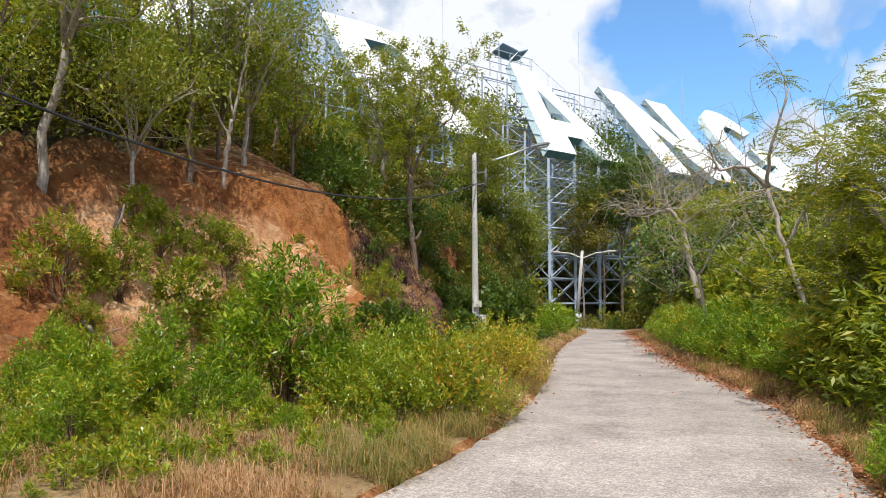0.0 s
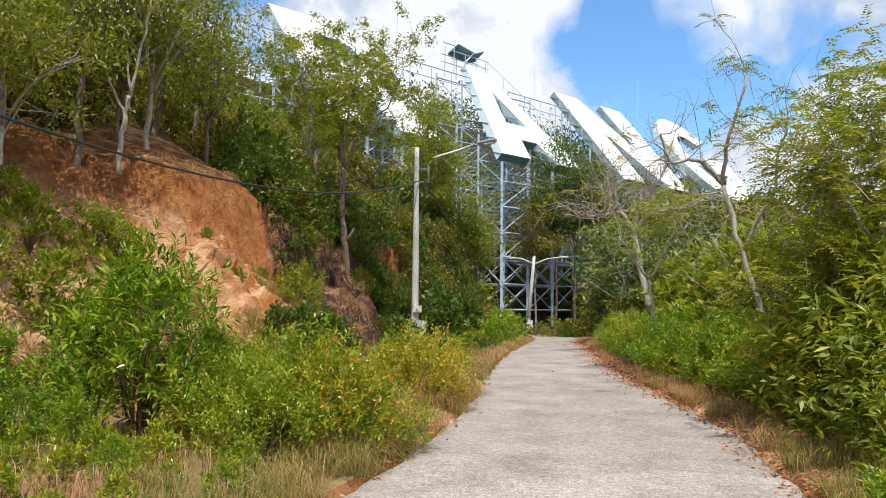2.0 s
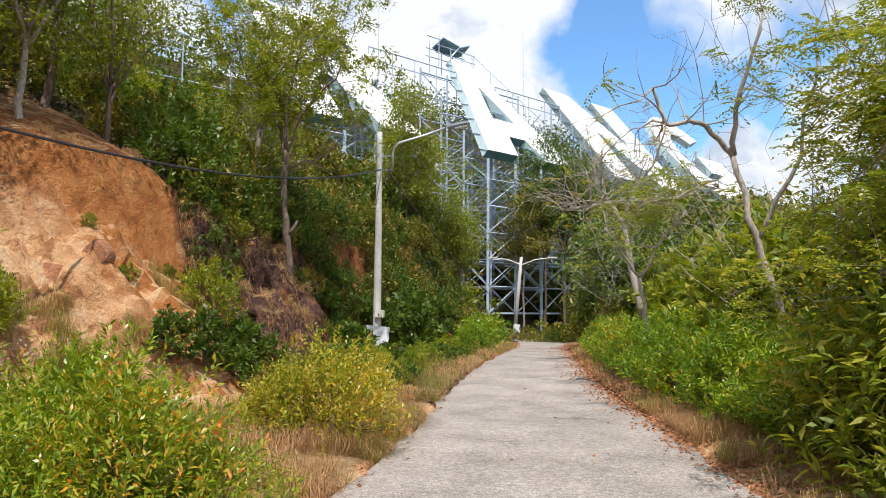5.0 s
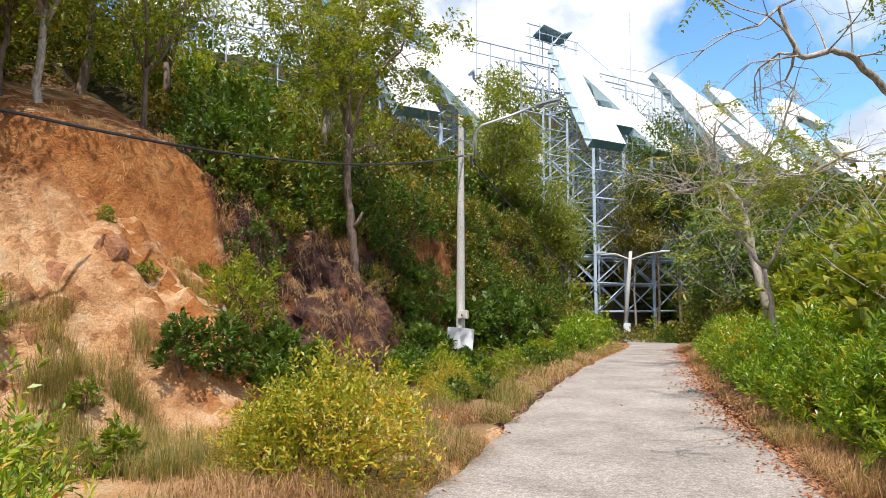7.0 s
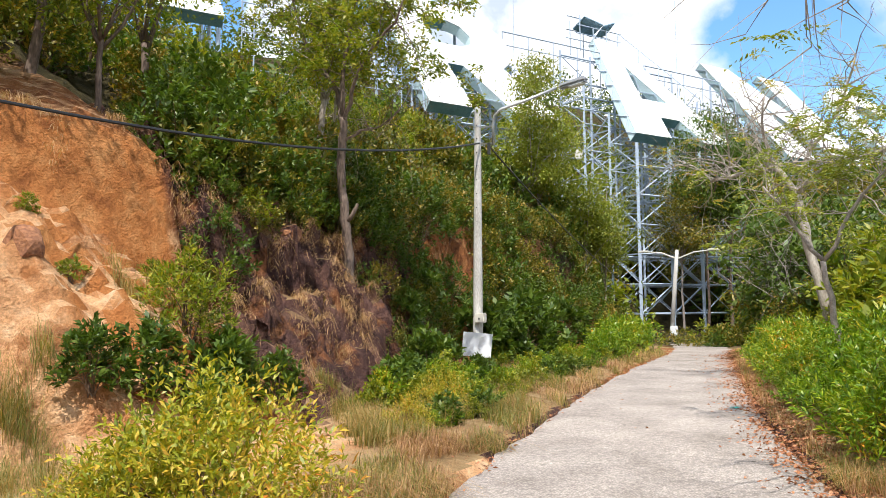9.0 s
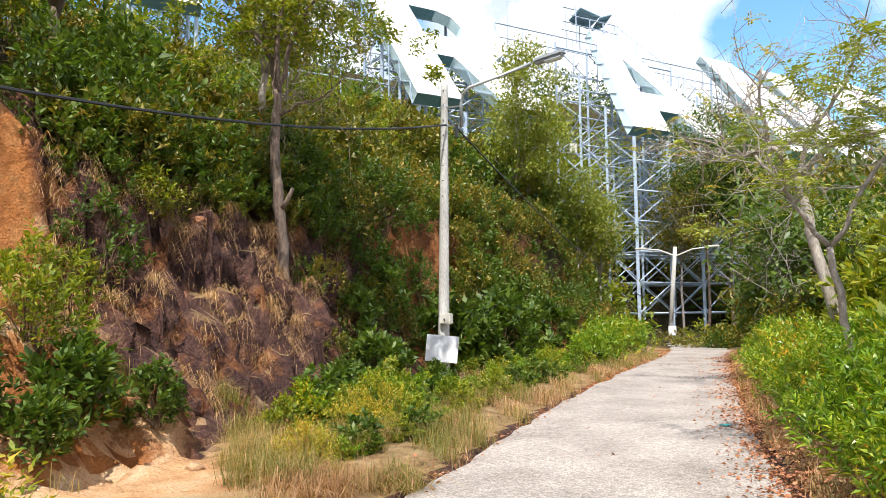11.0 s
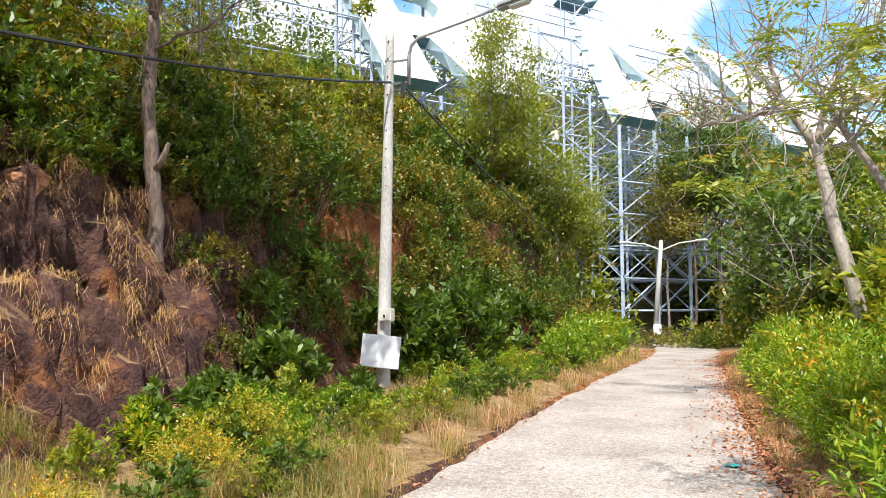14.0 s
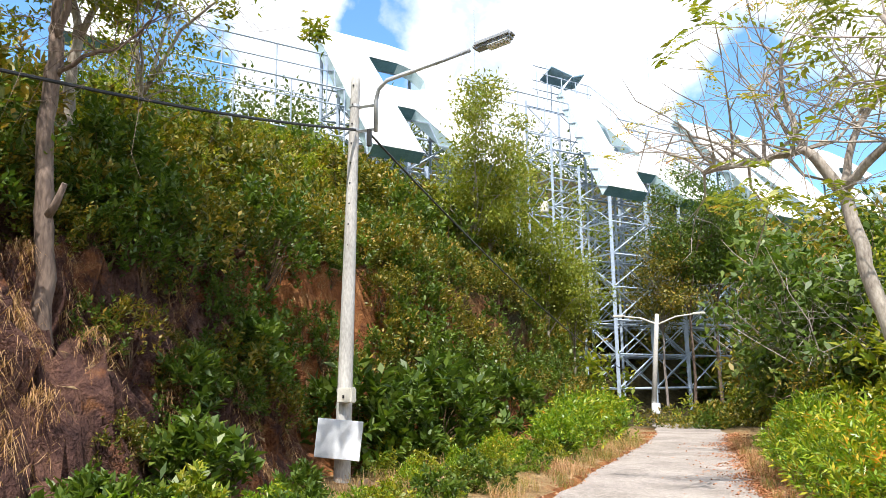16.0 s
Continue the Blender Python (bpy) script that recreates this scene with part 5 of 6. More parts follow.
# scrub on the near bank
put_all([shrub(38, "yellow-green wispy scrub growing on the red bank", "shrub", "bank scrub", "canopy", 0.75, 1.15, 60, 60, (0.10, 0.026), low=0.05),
         shrub(39, "small green shrub rooted in the red bank", "shrub", "bank scrub", "canopy", 0.6, 1.0, 56, 46, (0.10, 0.034), low=0.05)],
        [(-7.3, 11.6, 0.9), (-7.9, 11.2, 1.0), (-7.2, 12.4, 0.7), (-9.2, 9.8, 0.9), (-8.8, 10.6, 0.8), (-8.7, 18.9, 0.5), (-8.2, 20.4, 0.55), (-7.9, 15.0, 0.2), (-6.35, 16.1, 0.75), (-8.3, 9.2, 0.6), (-7.6, 16.6, 0.25), (-7.6, 10.1, 0.5), (-8.1, 8.4, 0.6), (-7.0, 11.0, 0.5), (-8.6, 9.6, 0.5), (-7.5, 12.9, 0.45), (-8.04, 12.62, 0.75), (-8.31, 12.39, 0.6), (-8.92, 11.69, 0.8), (-9.49, 11.72, 0.7), (-7.59, 18.5, 0.5)], R)
# standing trees on the bank and slope
for seed, x, y, h, g, lab, mat, lean, bark, fork in (
        (43, -10.5, 10.3, 7.5, 0.10, "leaning grey tree above the red cliff", "canopy", (1.2, 0.2), "pale_bark", 0.4),
        (44, -9.8, 13.4, 6.5, 0.09, "slender leafy tree above the bank", "pale", (0.2, 0.3), "bark", 0.3),
        (45, -10.6, 16.6, 6.8, 0.10, "slender leafy tree above the bank", "canopy", (0.4, 0.3), "bark", 0.3),
        (46, -11.6, 19.5, 6.2, 0.10, "slender leafy tree above the bank", "canopy", (-0.3, 0.3), "bark", 0.3),
        (47, -9.4, 15.0, 5.0, 0.075, "slender leafy tree above the bank", "canopy", (0.3, -0.2), "pale_bark", 0.3),
        (48, -12.5, 12.5, 7.5, 0.10, "slender leafy tree above the bank", "canopy", (0.1, 0.3), "bark", 0.3),
        (49, -13.5, 15.5, 7.5, 0.11, "slender leafy tree above the bank", "canopy", (0.1, 0.3), "bark", 0.3),
        (57, -11.3, 25.0, 6.2, 0.09, "slender leafy tree above the bank", "canopy", (0.1, 0.2), "pale_bark", 0.35),
        (58, -9.7, 11.7, 5.0, 0.06, "slender leafy tree at the rim of the bank", "pale", (0.2, 0.1), "pale_bark", 0.25),
        (59, -10.0, 14.7, 5.4, 0.06, "slender leafy tree at the rim of the bank", "pale", (0.3, 0.2), "bark", 0.25),
        (70, -9.4, 16.9, 5.0, 0.06, "slender leafy tree at the rim of the bank", "canopy", (0.1, 0.3), "bark", 0.25),
        (71, -10.6, 9.0, 5.6, 0.07, "slender leafy tree at the rim of the bank", "pale", (0.3, 0.1), "bark", 0.2),
        (55, -12.0, 10.2, 7.5, 0.09, "slender leafy tree above the red cliff", "canopy", (0.2, 0.1), "bark", 0.25),
        (51, -12.9, 42.0, 9.6, 0.08, "pale green young tree on the slope", "pale", (0.1, 0.0), "pale_bark", 0.25),
        (56, -12.0, 47.5, 7.0, 0.07, "pale green young tree on the slope", "pale", (0.2, 0.0), "pale_bark", 0.25),
        (52, -13.3, 55.0, 10.5, 0.08, "pale green young tree before the steel lattice", "pale", (0.1, 0.0), "pale_bark", 0.25),
        (53, -13.8, 45.5, 8.5, 0.07, "pale green young tree on the slope", "pale", (0.1, 0.2), "pale_bark", 0.25)):
    ob = tree(seed, lab, "bank trees", mat, h, g, fork, 7, 1.9 if seed < 51 or seed > 56 else 2.1, 85 if seed < 51 or seed in (55, 57, 58, 59, 70, 71) else 210, 40, (0.13, 0.045) if seed < 51 or seed in (55, 57, 58, 59, 70, 71) else (0.21, 0.08), bark, lean, crown_low=0.2)
    ob.matrix_basis = Matrix.Translation(on_land(x, y) - Vector((0, 0, 0.1)))


def grown_tree(seed, label, limbs, twigs, reach, bark, clusters, mat, pinnate=True, group="lane-side crooked trees", snag=None, leaf_low=0.0, blade=(0.15, 0.06)):
    """A crooked tree along given limbs (points and radii), with bare twigs and a few leaf bunches."""
    rng = np.random.default_rng(seed)
    thing = tagged(new("tree", None), label, "tree", group)
    tips = []
    fine = ([], [])
    for n, (pts, r0, r1) in enumerate(limbs):
        pts = [Vector(p) for p in pts]
        smooth = []
        for a, b in zip(pts, pts[1:]):
            for i in range(4):
                smooth.append(a.lerp(b, i / 4) + Vector(rng.normal(0, 0.018, 3).tolist()))
        smooth.append(pts[-1])
        m = len(smooth)
        st = ([], [])
        tube(st, smooth, [r0 + (r1 - r0) * i / (m - 1) for i in range(m)], 8)
        mesh_object("trunk" if n == 0 else "limb", st[0], st[1], MAT[bark], thing, smooth=True)
        if n == 0 and len(limbs) > 1:
            continue
        for k in range(twigs):
            s = smooth[int(rng.integers(m // 3, m))]
            d = Vector((rng.normal(0, 1), rng.normal(0, 1), rng.normal(0.5, 0.7))).normalized()
            cur, r = s, r1 * rng.uniform(0.5, 0.9)
            path = [cur]
            for q in range(4):
                d = (d + Vector(rng.normal(0, 0.35, 3).tolist())).normalized()
                cur = cur + d * reach * rng.uniform(0.16, 0.3)
                path.append(cur)
            tube(fine, path, [r, r * 0.75, r * 0.55, r * 0.38, r * 0.2], 5)
            for q in range(4):
                e0 = path[1 + q % 4]
                d2 = (d + Vector(rng.normal(0, 0.7, 3).tolist())).normalized()
                e1 = e0 + d2 * reach * rng.uniform(0.15, 0.35)
                e2 = e1 + (d2 + Vector(rng.normal(0, 0.4, 3).tolist())).normalized() * reach * 0.2
                tube(fine, [e0, e1, e2], [r * 0.4, r * 0.25, r * 0.1], 4)
                tips += [e1, e2]
    if snag:
        st = ([], [])
        tube(st, snag, [0.05, 0.042, 0.03], 7)
        mesh_object("snag", st[0], st[1], MAT[bark], thing, smooth=True)
    tagged(mesh_object("branchwork", fine[0], fine[1], MAT[bark], thing), kind="stuff")
    tips = [t for t in tips if t.z > leaf_low]
    if clusters:
        bases, dirs = [], []
        for k in range(clusters):
            t = tips[int(rng.integers(len(tips)))]
            for _ in range(7):
                bases.append(np.array(t) + rng.normal(0, 0.04, 3))
                dirs.append(rng.normal(0, 1, 3) * np.array([1, 1, 0.4]) + np.array([0, 0, 0.25]))
        if pinnate:
            me = pinnate_mesh("crown", rng, bases, dirs, 0.33, 8, (0.062, 0.024), MAT[mat])
        else:
            me = leaves_mesh("crown", rng, np.repeat(np.array(bases), 3, 0) + rng.normal(0, 0.07, (len(bases) * 3, 3)), np.repeat(np.array(dirs), 3, 0), blade[0], blade[1], MAT[mat], 0.3, 0.5)
        new("crown", me).parent = thing
    return thing


grown_tree(60, "pale crooked tree with a bent bare limb reaching over the lane", [
    ([(0.25, 27.6, -0.1), (0.1, 27.7, 1.5), (-0.2, 27.7, 3.0), (-0.4, 27.8, 4.2)], 0.12, 0.085),
    ([(-0.4, 27.8, 4.1), (-0.8, 27.7, 4.75), (-1.3, 27.5, 4.6), (-2.1, 27.4, 4.5)], 0.085, 0.035),
    ([(-0.4, 27.8, 4.1), (-0.1, 27.9, 5.0), (0.5, 27.8, 5.8), (0.9, 27.7, 7.0)], 0.06, 0.02),
    ([(-0.4, 27.8, 4.1), (0.2, 27.4, 4.6), (1.2, 27.0, 4.7), (2.0, 26.8, 5.1)], 0.07, 0.03),
    ([(-0.8, 27.7, 4.75), (-1.0, 27.6, 5.5), (-0.9, 27.4, 6.3)], 0.05, 0.02)], 26, 1.7, "pale_bark", 30, "yellowing")
grown_tree(61, "grey half-bare crooked tree beside the hedge", [
    ([(2.5, 16.7, -0.1), (2.45, 16.6, 1.6), (2.2, 16.6, 2.6), (1.9, 16.7, 3.8)], 0.055, 0.04),
    ([(1.9, 16.7, 3.8), (1.55, 16.3, 4.15), (1.3, 15.7, 4.1), (1.0, 15.5, 4.0), (0.85, 15.4, 4.5)], 0.042, 0.02),
    ([(1.9, 16.7, 3.8), (2.0, 16.3, 4.6), (2.3, 16.0, 5.6)], 0.045, 0.016),
    ([(2.2, 16.6, 2.6), (2.7, 16.2, 3.6), (2.9, 15.8, 4.8)], 0.038, 0.015)], 10, 1.4, "pale_bark", 22, "pale")
grown_tree(63, "leafy tree with feathered leaves overhanging the lane edge", [
    ([(3.4, 12.2, -0.1), (3.4, 12.1, 1.2), (3.3, 12.0, 2.2)], 0.07, 0.05),
    ([(3.3, 12.0, 2.2), (3.0, 11.6, 2.7), (2.7, 11.3, 3.0)], 0.04, 0.015),
    ([(3.3, 12.0, 2.2), (3.6, 11.8, 2.9), (3.7, 11.5, 3.5)], 0.04, 0.015),
    ([(3.4, 12.1, 1.2), (2.9, 12.3, 1.8), (2.5, 12.5, 2.1)], 0.035, 0.012)], 16, 1.1, "grey_twig", 230, "canopy")
grown_tree(64, "leafy tree with feathered yellow-green leaves by the lane", [
    ([(4.2, 14.2, -0.1), (4.1, 14.1, 1.4), (3.9, 14.0, 2.5)], 0.07, 0.05),
    ([(3.9, 14.0, 2.5), (3.5, 13.6, 3.1), (3.2, 13.4, 3.5)], 0.04, 0.015),
    ([(3.9, 14.0, 2.5), (4.4, 13.6, 3.4), (4.6, 13.4, 4.0)], 0.04, 0.015)], 16, 1.3, "grey_twig", 170, "canopy")
grown_tree(65, "young tree with feathered yellow and red leaves behind the hedge", [
    ([(0.6, 20.8, -0.1), (0.55, 20.7, 1.2), (0.4, 20.6, 2.2)], 0.05, 0.035),
    ([(0.4, 20.6, 2.2), (0.0, 20.4, 2.8), (-0.25, 20.3, 3.2)], 0.03, 0.012),
    ([(0.4, 20.6, 2.2), (0.9, 20.5, 3.0), (1.3, 20.4, 3.5)], 0.03, 0.012)], 16, 1.2, "grey_twig", 64, "pale")


grown_tree(66, "tall sparse tree with a forked brown trunk on the bank", [
    ([(-7.74, 21.3, 1.89), (-7.77, 21.3, 2.13), (-7.86, 21.3, 3.23), (-7.96, 21.3, 3.92), (-7.97, 21.3, 4.85), (-7.94, 21.3, 5.39)], 0.105, 0.08),
    ([(-7.96, 21.3, 5.34), (-8.15, 21.42, 5.92), (-8.62, 21.54, 6.52), (-9.19, 21.66, 7.17), (-9.57, 21.78, 8.0), (-9.97, 21.9, 8.99)], 0.06, 0.018),
    ([(-7.94, 21.3, 5.39), (-7.93, 21.3, 6.38), (-7.83, 21.3, 6.97), (-7.59, 21.3, 7.92), (-7.66, 21.3, 8.86)], 0.055, 0.014),
    ([(-7.94, 21.3, 5.29), (-7.57, 21.2, 6.02), (-7.09, 21.1, 6.61), (-6.49, 21.0, 6.96), (-6.15, 20.9, 7.64)], 0.045, 0.014),
    ([(-7.94, 21.3, 4.94), (-7.44, 21.42, 5.12), (-7.2, 21.54, 5.19), (-6.84, 21.66, 5.5)], 0.03, 0.01)], 22, 1.7, "bark", 640, "canopy", False, leaf_low=6.0, blade=(0.115, 0.045), group="bank trees", snag=[(-7.85, 21.3, 3.3), (-7.71, 21.3, 3.44), (-7.58, 21.3, 3.65)])
grown_tree(67, "tall grey leaning tree with a sparse crown on the bank", [
    ([(-9.44, 22.6, 3.04), (-9.5, 22.6, 4.27), (-9.56, 22.6, 5.52), (-9.45, 22.6, 6.3)], 0.09, 0.07),
    ([(-9.45, 22.6, 6.3), (-9.68, 22.6, 7.16), (-9.77, 22.6, 7.88), (-9.63, 22.6, 9.03)], 0.06, 0.02),
    ([(-9.45, 22.6, 6.3), (-8.85, 22.7, 7.3), (-8.15, 22.8, 8.7)], 0.05, 0.015)], 18, 1.6, "pale_bark", 480, "canopy", False, leaf_low=6.2, blade=(0.115, 0.045), group="bank trees")
grown_tree(68, "slender pale tree rooted at the rim of the bank", [
    ([(-9.25, 13.94, 3.99), (-9.2, 13.94, 4.65), (-9.09, 13.94, 5.15), (-9.03, 13.94, 5.54)], 0.055, 0.045),
    ([(-9.03, 13.94, 5.54), (-8.84, 13.94, 6.19), (-8.65, 13.94, 6.96), (-8.59, 13.94, 7.86)], 0.035, 0.012),
    ([(-9.09, 13.94, 5.15), (-9.42, 13.94, 5.68), (-9.72, 13.94, 6.27), (-9.82, 13.94, 6.97)], 0.03, 0.01),
    ([(-9.03, 13.94, 5.54), (-9.07, 13.94, 6.21), (-9.29, 13.94, 7.15), (-9.25, 13.94, 8.18)], 0.03, 0.01)], 12, 1.1, "pale_bark", 110, "canopy", False, blade=(0.1, 0.04), group="bank trees")


# trees growing up through the steel tower
put_all([tree(27, "leafy tree growing up through the steel tower", "tower trees", "broad", 15.0, 0.12, 0.5, 9, 3.0, 230, 36, (0.26, 0.11), crown_low=0.55),
         tree(28, "sparse tree growing up before the steel tower", "tower trees", "thicket", 14.0, 0.11, 0.5, 9, 3.0, 210, 36, (0.26, 0.11), bark="grey_twig", crown_low=0.52)],
        [(ROW_O + ROW_U * u + ROW_B * q).xy.to_tuple() + (k,) for u, q, k in ((3.4, -1.0, 0.95), (5.8, -1.4, 1.1), (8.4, -1.6, 1.2), (11.5, -1.4, 1.22), (14.5, -2.0, 1.12))], R, sink=0.3)


def far_wood():
    """Woods on the slope behind the sign and across the valley."""
    rng = np.random.default_rng(70)
    cs, outs = [], []
    for k in range(1100):
        u, q = rng.uniform(-60, 130), 14 + 75 * rng.uniform() ** 1.3
        p = ROW_O + ROW_U * u + ROW_B * q
        h = rng.uniform(3.0, 6.5)
        n = 46
        d = rng.normal(0, 1.0, (n, 3)) * np.array([1.2, 1.2, h * 0.26])
        cs.append(np.array([p.x, p.y, land(p.x, p.y) + h * 0.5]) + d)
        outs.append(d * 0.4 + np.array([0, 0, 0.3]))
    me = leaves_mesh("far_wood", rng, np.concatenate(cs), np.concatenate(outs), 0.7, 0.4, MAT["far_wood"], 0.1, 0.8)
    tagged(new("far_wood", me), "green woods on the slope behind the sign", "woods", kind="stuff")


far_wood()


def verge_grass():
    rng = np.random.default_rng(80)
    roots, green = [], []
    for _ in range(130000):
        y = rng.uniform(3, 40) if rng.uniform() < 0.4 else rng.uniform(3, 18)
        d = rng.exponential(0.85)
        wide = (y < 12.5 or y > 17.5) and rng.uniform() < 0.5
        if wide:
            d = rng.uniform(0, 6 if y < 12.5 else 3)
        if wide or rng.uniform() < 0.72:
            x = left(y) - 0.03 - d
            if x < toe(y) + 0.2 or (11.2 < y < 18 and x < -3.2 and noise.noise(Vector((x * 0.8, y * 0.8, 5))) < 0.32):
                continue
        else:
            x = right(y) + 0.1 + d * 0.5
        if noise.noise(Vector((x * 1.3, y * 1.3, 0))) < -0.12 + 0.25 * rng.uniform():
            continue
        p = (x, y, land(x, y) - 0.02)
        (green if noise.noise(Vector((x * 0.7, y * 0.7, 7))) + rng.normal(0, 0.15) > (-0.05 if y < 9 else 0.04) else roots).append(p)
    tagged(new("dry_grass", blades_mesh("dry_grass", rng, roots, 0.36, 0.006, MAT["straw"], 1.15)), "dry straw-coloured grass along the verge", "grass", kind="stuff")
    tagged(new("green_grass", blades_mesh("green_grass", rng, green, 0.34, 0.007, MAT["grass"], 1.15)), "yellow-green grass along the verge", "grass", kind="stuff")


verge_grass()


def hanging_grass():
    """Dry grass that hangs in mats over the cut."""
    rng = np.random.default_rng(81)
    sand = [(-6.6, 13.3), (-6.5, 13.7), (-6.3, 14.1), (-6.1, 13.0), (-5.6, 12.5), (-5.0, 12.1), (-4.9, 13.7), (-4.3, 13.2), (-3.9, 12.9), (-5.9, 12.8), (-6.9, 13.5), (-7.1, 16.0), (-6.9, 16.4), (-5.9, 18.6), (-7.3, 13.55), (-5.2, 12.2), (-5.6, 12.7), (-5.0, 12.8), (-5.5, 13.4), (-4.5, 14.0), (-6.6, 13.3), (-5.9, 13.9), (-4.2, 17.2), (-4.8, 17.9), (-5.3, 18.3), (-6.4, 16.8), (-4.9, 11.2), (-4.3, 12.6)] + [(left(y) - rng.uniform(0.6, 2.0), y) for y in np.arange(16.6, 24, 0.4)]
    spots = [(toe(y) - rng.uniform(0.4, 3.2), y) for y in np.arange(16.6, 29, 0.25)] + [(toe(y) - rng.uniform(0.1, 2.4), y) for y in np.arange(7.6, 13, 0.3)] + [(toe(y) - rng.uniform(1.5, 2.3), y) for y in np.arange(16.8, 22, 0.25)] + [(toe(y) - rng.uniform(2.0, 2.6), y) for y in np.arange(17.2, 21.5, 0.2)] + [(-8.8, 18.0), (-8.5, 16.6), (-8.3, 15.4), (-9.0, 12.2), (-9.2, 13.6), (-8.2, 10.2), (-8.9, 17.2), (-8.8, 14.6), (-7.9, 9.0)]
    roots = []
    for x, y in spots:
        for _ in range(2):
            tx, ty = x + rng.normal(0, 0.25), y + rng.normal(0, 0.3)
            for _ in range(85):
                xx, yy = tx + rng.normal(0, 0.09), ty + rng.normal(0, 0.07)
                roots.append((xx, yy, land(xx, yy)))
    tall = []
    for x, y in sand:
        for _ in range(5):
            tx, ty = x + rng.normal(0, 0.18), y + rng.normal(0, 0.2)
            for _ in range(110):
                xx, yy = tx + rng.normal(0, 0.07), ty + rng.normal(0, 0.07)
                tall.append((xx, yy, land(xx, yy) - 0.02))
    tagged(new("tall_grass", blades_mesh("tall_grass", rng, tall, 0.42, 0.005, MAT["grass"], 0.8)), "tall dry grey-green grass on the sandy ground", "grass", kind="stuff")
    me = blades_mesh("hanging_grass", rng, roots, 0.36, 0.006, MAT["straw"], 1.0, True)
    tagged(new("hanging_grass", me), "mats of dry straw grass hanging on the bank", "grass", kind="stuff")


hanging_grass()


def litter():
    rng = np.random.default_rng(82)
    cs = []
    for _ in range(12000):
        y = rng.uniform(4, 46)
        if rng.uniform() < 0.9:
            x = right(y) + rng.normal(0.22, 0.2)
        else:
            x = left(y) - abs(rng.normal(0.0, 0.45)) + 0.1
        z = fall(y) + 0.012 if left(y) < x < right(y) else land(x, y) + 0.02
        cs.append((x, y, max(z, fall(y) + 0.012)))
    for _ in range(2600):
        y = rng.uniform(13, 40)
        x = right(y) + 0.1 - abs(rng.normal(0, 0.2 + 0.012 * (y - 13)))
        if noise.noise(Vector((x * 1.4, y * 0.9, 3))) > -0.15:
            cs.append((x, y, fall(y) + 0.014))
    for _ in range(60):
        y = rng.uniform(4, 40)
        x = rng.uniform(left(y), right(y))
        cs.append((x, y, fall(y) + 0.014))
    n = len(cs)
    out = rng.normal(0, 1, (n, 3)) * np.array([1, 1, 0.12])
    tagged(new("leaf_litter", leaves_mesh("leaf_litter", rng, cs, out * 3, 0.054, 0.032, MAT["litter"], 0, 0.2)), "fallen orange-brown leaves along the lane edges", "leaf litter", kind="stuff")


litter()


# ---- rocks, dead wood and small litter ----


def boulder(seed, p, size, mat, label):
    rng = np.random.default_rng(seed)
    bm = bmesh.new()
    bmesh.ops.create_icosphere(bm, subdivisions=3, radius=1.0)
    off = Vector(rng.uniform(0, 50, 3).tolist())
    cuts = [(Vector(rng.normal(0, 1, 3).tolist()).normalized(), rng.uniform(0.45, 0.8)) for _ in range(14)]
    for v in bm.verts:
        for n, d in cuts:
            over = v.co.dot(n) - d
            if over > 0:
                v.co -= n * over
        k = 1 + 0.07 * noise.noise(v.co * 2.2 + off) + 0.05 * noise.noise(v.co * 6.0 + off)
        v.co = Vector((v.co.x * size[0], v.co.y * size[1], v.co.z * size[2])) * k
    ob = part("boulder", bm, MAT[mat], None, label)
    tagged(ob, category="rock", group="bank rocks")
    ob.matrix_basis = Matrix.Translation(on_land(p[0], p[1]) + Vector((0, 0, p[2])))
    return ob


boulder(3, (-6.4, 20.9, -0.12), (0.36, 0.5, 0.4), "sandstone", "sandy weathered rock at the bank's foot")
boulder(4, (-7.7, 14.1, -0.12), (0.3, 0.36, 0.3), "red_earth", "reddish rock lying on the sandy slope")
boulder(5, (-7.45, 14.7, -0.12), (0.3, 0.28, 0.28), "red_earth", "reddish rock lying on the sandy slope")
boulder(6, (-6.9, 25.9, 0.0), (0.2, 0.25, 0.16), "sandstone", "grey-brown stone beside the pole")
boulder(7, (-6.2, 26.6, 0.0), (0.3, 0.24, 0.14), "sandstone", "flat stone on the verge by the pole")
boulder(8, (-4.9, 16.9, 0.0), (0.14, 0.12, 0.09), "sandstone", "loose sandy stone on the path")
boulder(9, (-5.0, 17.6, 0.0), (0.16, 0.14, 0.1), "sandstone", "loose sandy stone on the path")
boulder(10, (-7.25, 13.6, -0.18), (0.36, 0.4, 0.36), "red_earth", "clod of red earth topped with grass")



rocks = np.random.default_rng(91)
for k in range(5):
    ry = rocks.uniform(17.2, 25.5)
    rx = toe(ry) - rocks.uniform(-0.1, 1.9)
    g = rocks.uniform(0.14, 0.3)
    boulder(100 + k, (rx, ry, -0.75 * g), (g, g * rocks.uniform(0.8, 1.5), g * rocks.uniform(0.6, 1.0)), ("red_earth", "rock", "red_earth", "red_earth")[k % 4],
            ("red earthy rock set in the bank", "dark purple-brown rock set in the bank", "red earthy rock set in the bank", "red earthy rock set in the bank")[k % 4])


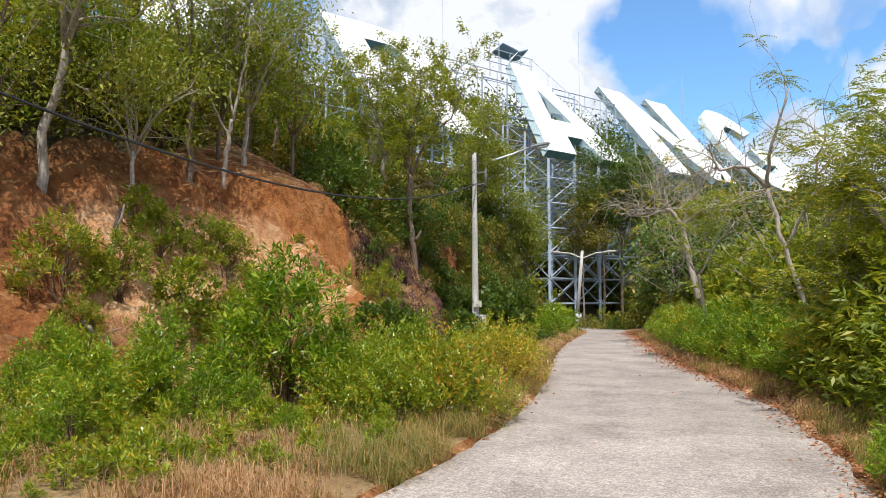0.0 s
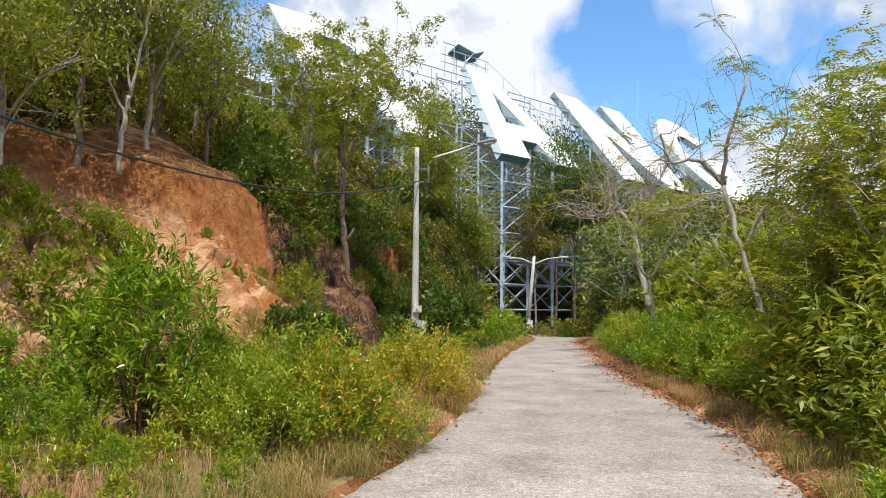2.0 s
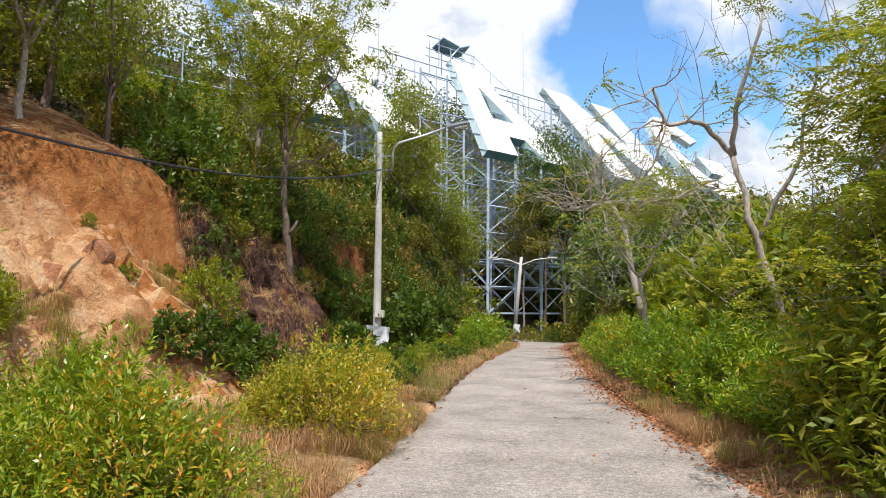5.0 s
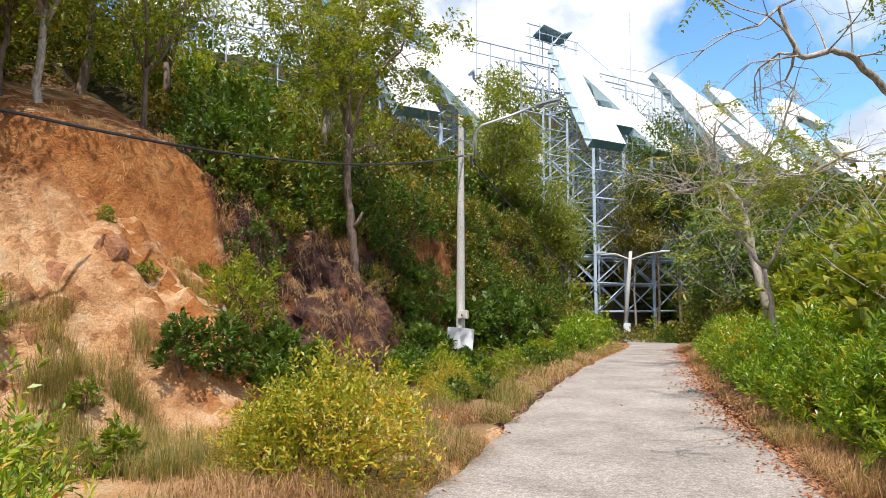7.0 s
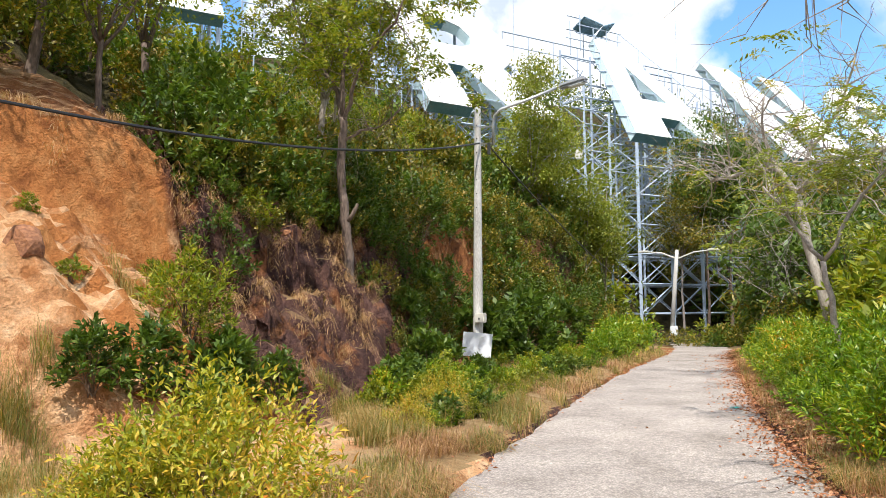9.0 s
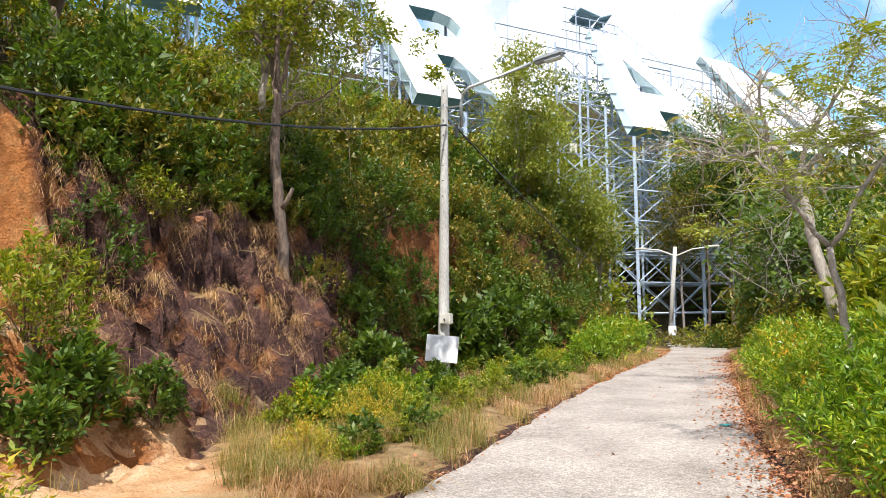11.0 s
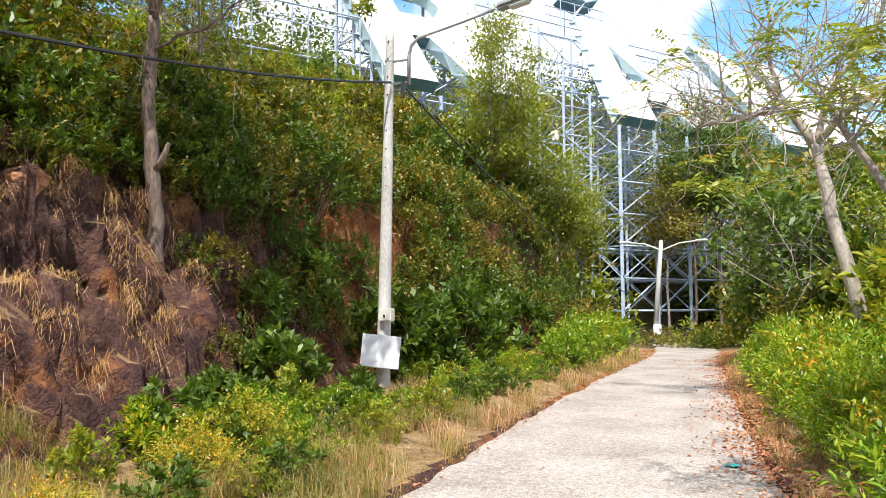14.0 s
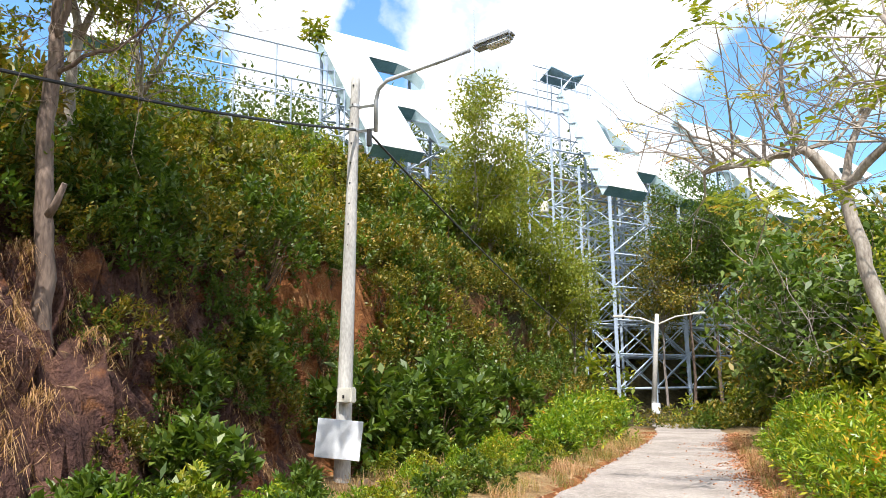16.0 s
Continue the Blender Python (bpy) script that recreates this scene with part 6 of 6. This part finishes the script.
def dead_branch(p, q, r, label):
    rng = np.random.default_rng(int(abs(p[0]) * 100))
    thing = tagged(new("dead_branch", None), label, "dead branch", "dead branches")
    a, b = on_land(*p) + Vector((0, 0, 0.12)), on_land(*q) + Vector((0, 0, 0.06))
    st = ([], [])
    pts = crooked(a, b, 5, 0.03, rng)
    tube(st, pts, [r * (1 - 0.12 * i) for i in range(6)], 7)
    mesh_object("stem", st[0], st[1], MAT["dead_wood"], thing, smooth=True)
    for k in range(5):
        s = pts[2 + k % 4]
        e = s + Vector((rng.normal(0.1, 0.25), rng.normal(0, 0.25), rng.uniform(-0.05, 0.3)))
        st = ([], [])
        tube(st, [s, s.lerp(e, 0.5) + Vector((0, 0, 0.04)), e], [r * 0.4, r * 0.3, r * 0.12], 5)
        mesh_object("side_branch", st[0], st[1], MAT["dead_wood"], thing)


dead_branch((-8.73, 9.76), (-8.01, 10.01), 0.045, "bleached dead branch lying on the red bank")
dead_branch((-5.6, 12.4), (-4.9, 11.6), 0.025, "bleached dead branch in the dry grass")
dead_branch((-6.4, 22.2), (-5.7, 22.9), 0.03, "broken grey branch among the foot shrubs")


def stump(x, y, h, r):
    thing = tagged(new("tree_stump", None), "broken weathered stump standing on the bank", "stump", "bank stumps")
    st = ([], [])
    b = on_land(x, y)
    tube(st, [b - Vector((0, 0, 0.2)), b + Vector((0.02, 0, h * 0.5)), b + Vector((0.08, 0.03, h))], [r * 1.2, r, r * 0.8], 9)
    mesh_object("stem", st[0], st[1], MAT["bark"], thing)
    st = ([], [])
    tube(st, [b + Vector((0, 0, h * 0.4)), b + Vector((0.2, -0.05, h * 0.75)), b + Vector((0.26, -0.05, h * 1.1))], [r * 0.6, r * 0.5, r * 0.35], 7)
    mesh_object("side_stem", st[0], st[1], MAT["dead_wood"], thing)


stump(-9.26, 10.92, 0.7, 0.05)


SCRAP = (-1.03, 22.4)


def plastic_scrap(p):
    """A crushed scrap of teal plastic lying in the litter."""
    rng = np.random.default_rng(7)
    bm = bmesh.new()
    bmesh.ops.create_grid(bm, x_segments=6, y_segments=4, size=0.5)
    for v in bm.verts:
        v.co = Vector((v.co.x * 0.14, v.co.y * 0.08, 0.02 + 0.018 * noise.noise(v.co * 4.0)))
    bmesh.ops.solidify(bm, geom=bm.faces[:], thickness=0.002)
    ob = part("plastic_scrap", bm, MAT["teal_plastic"], None, "crumpled teal plastic scrap lying in the leaf litter")
    tagged(ob, category="litter")
    ob.matrix_basis = Matrix.Translation(p)


plastic_scrap(Vector((SCRAP[0], SCRAP[1], max(land(SCRAP[0], SCRAP[1]), 0.0) + 0.01)))
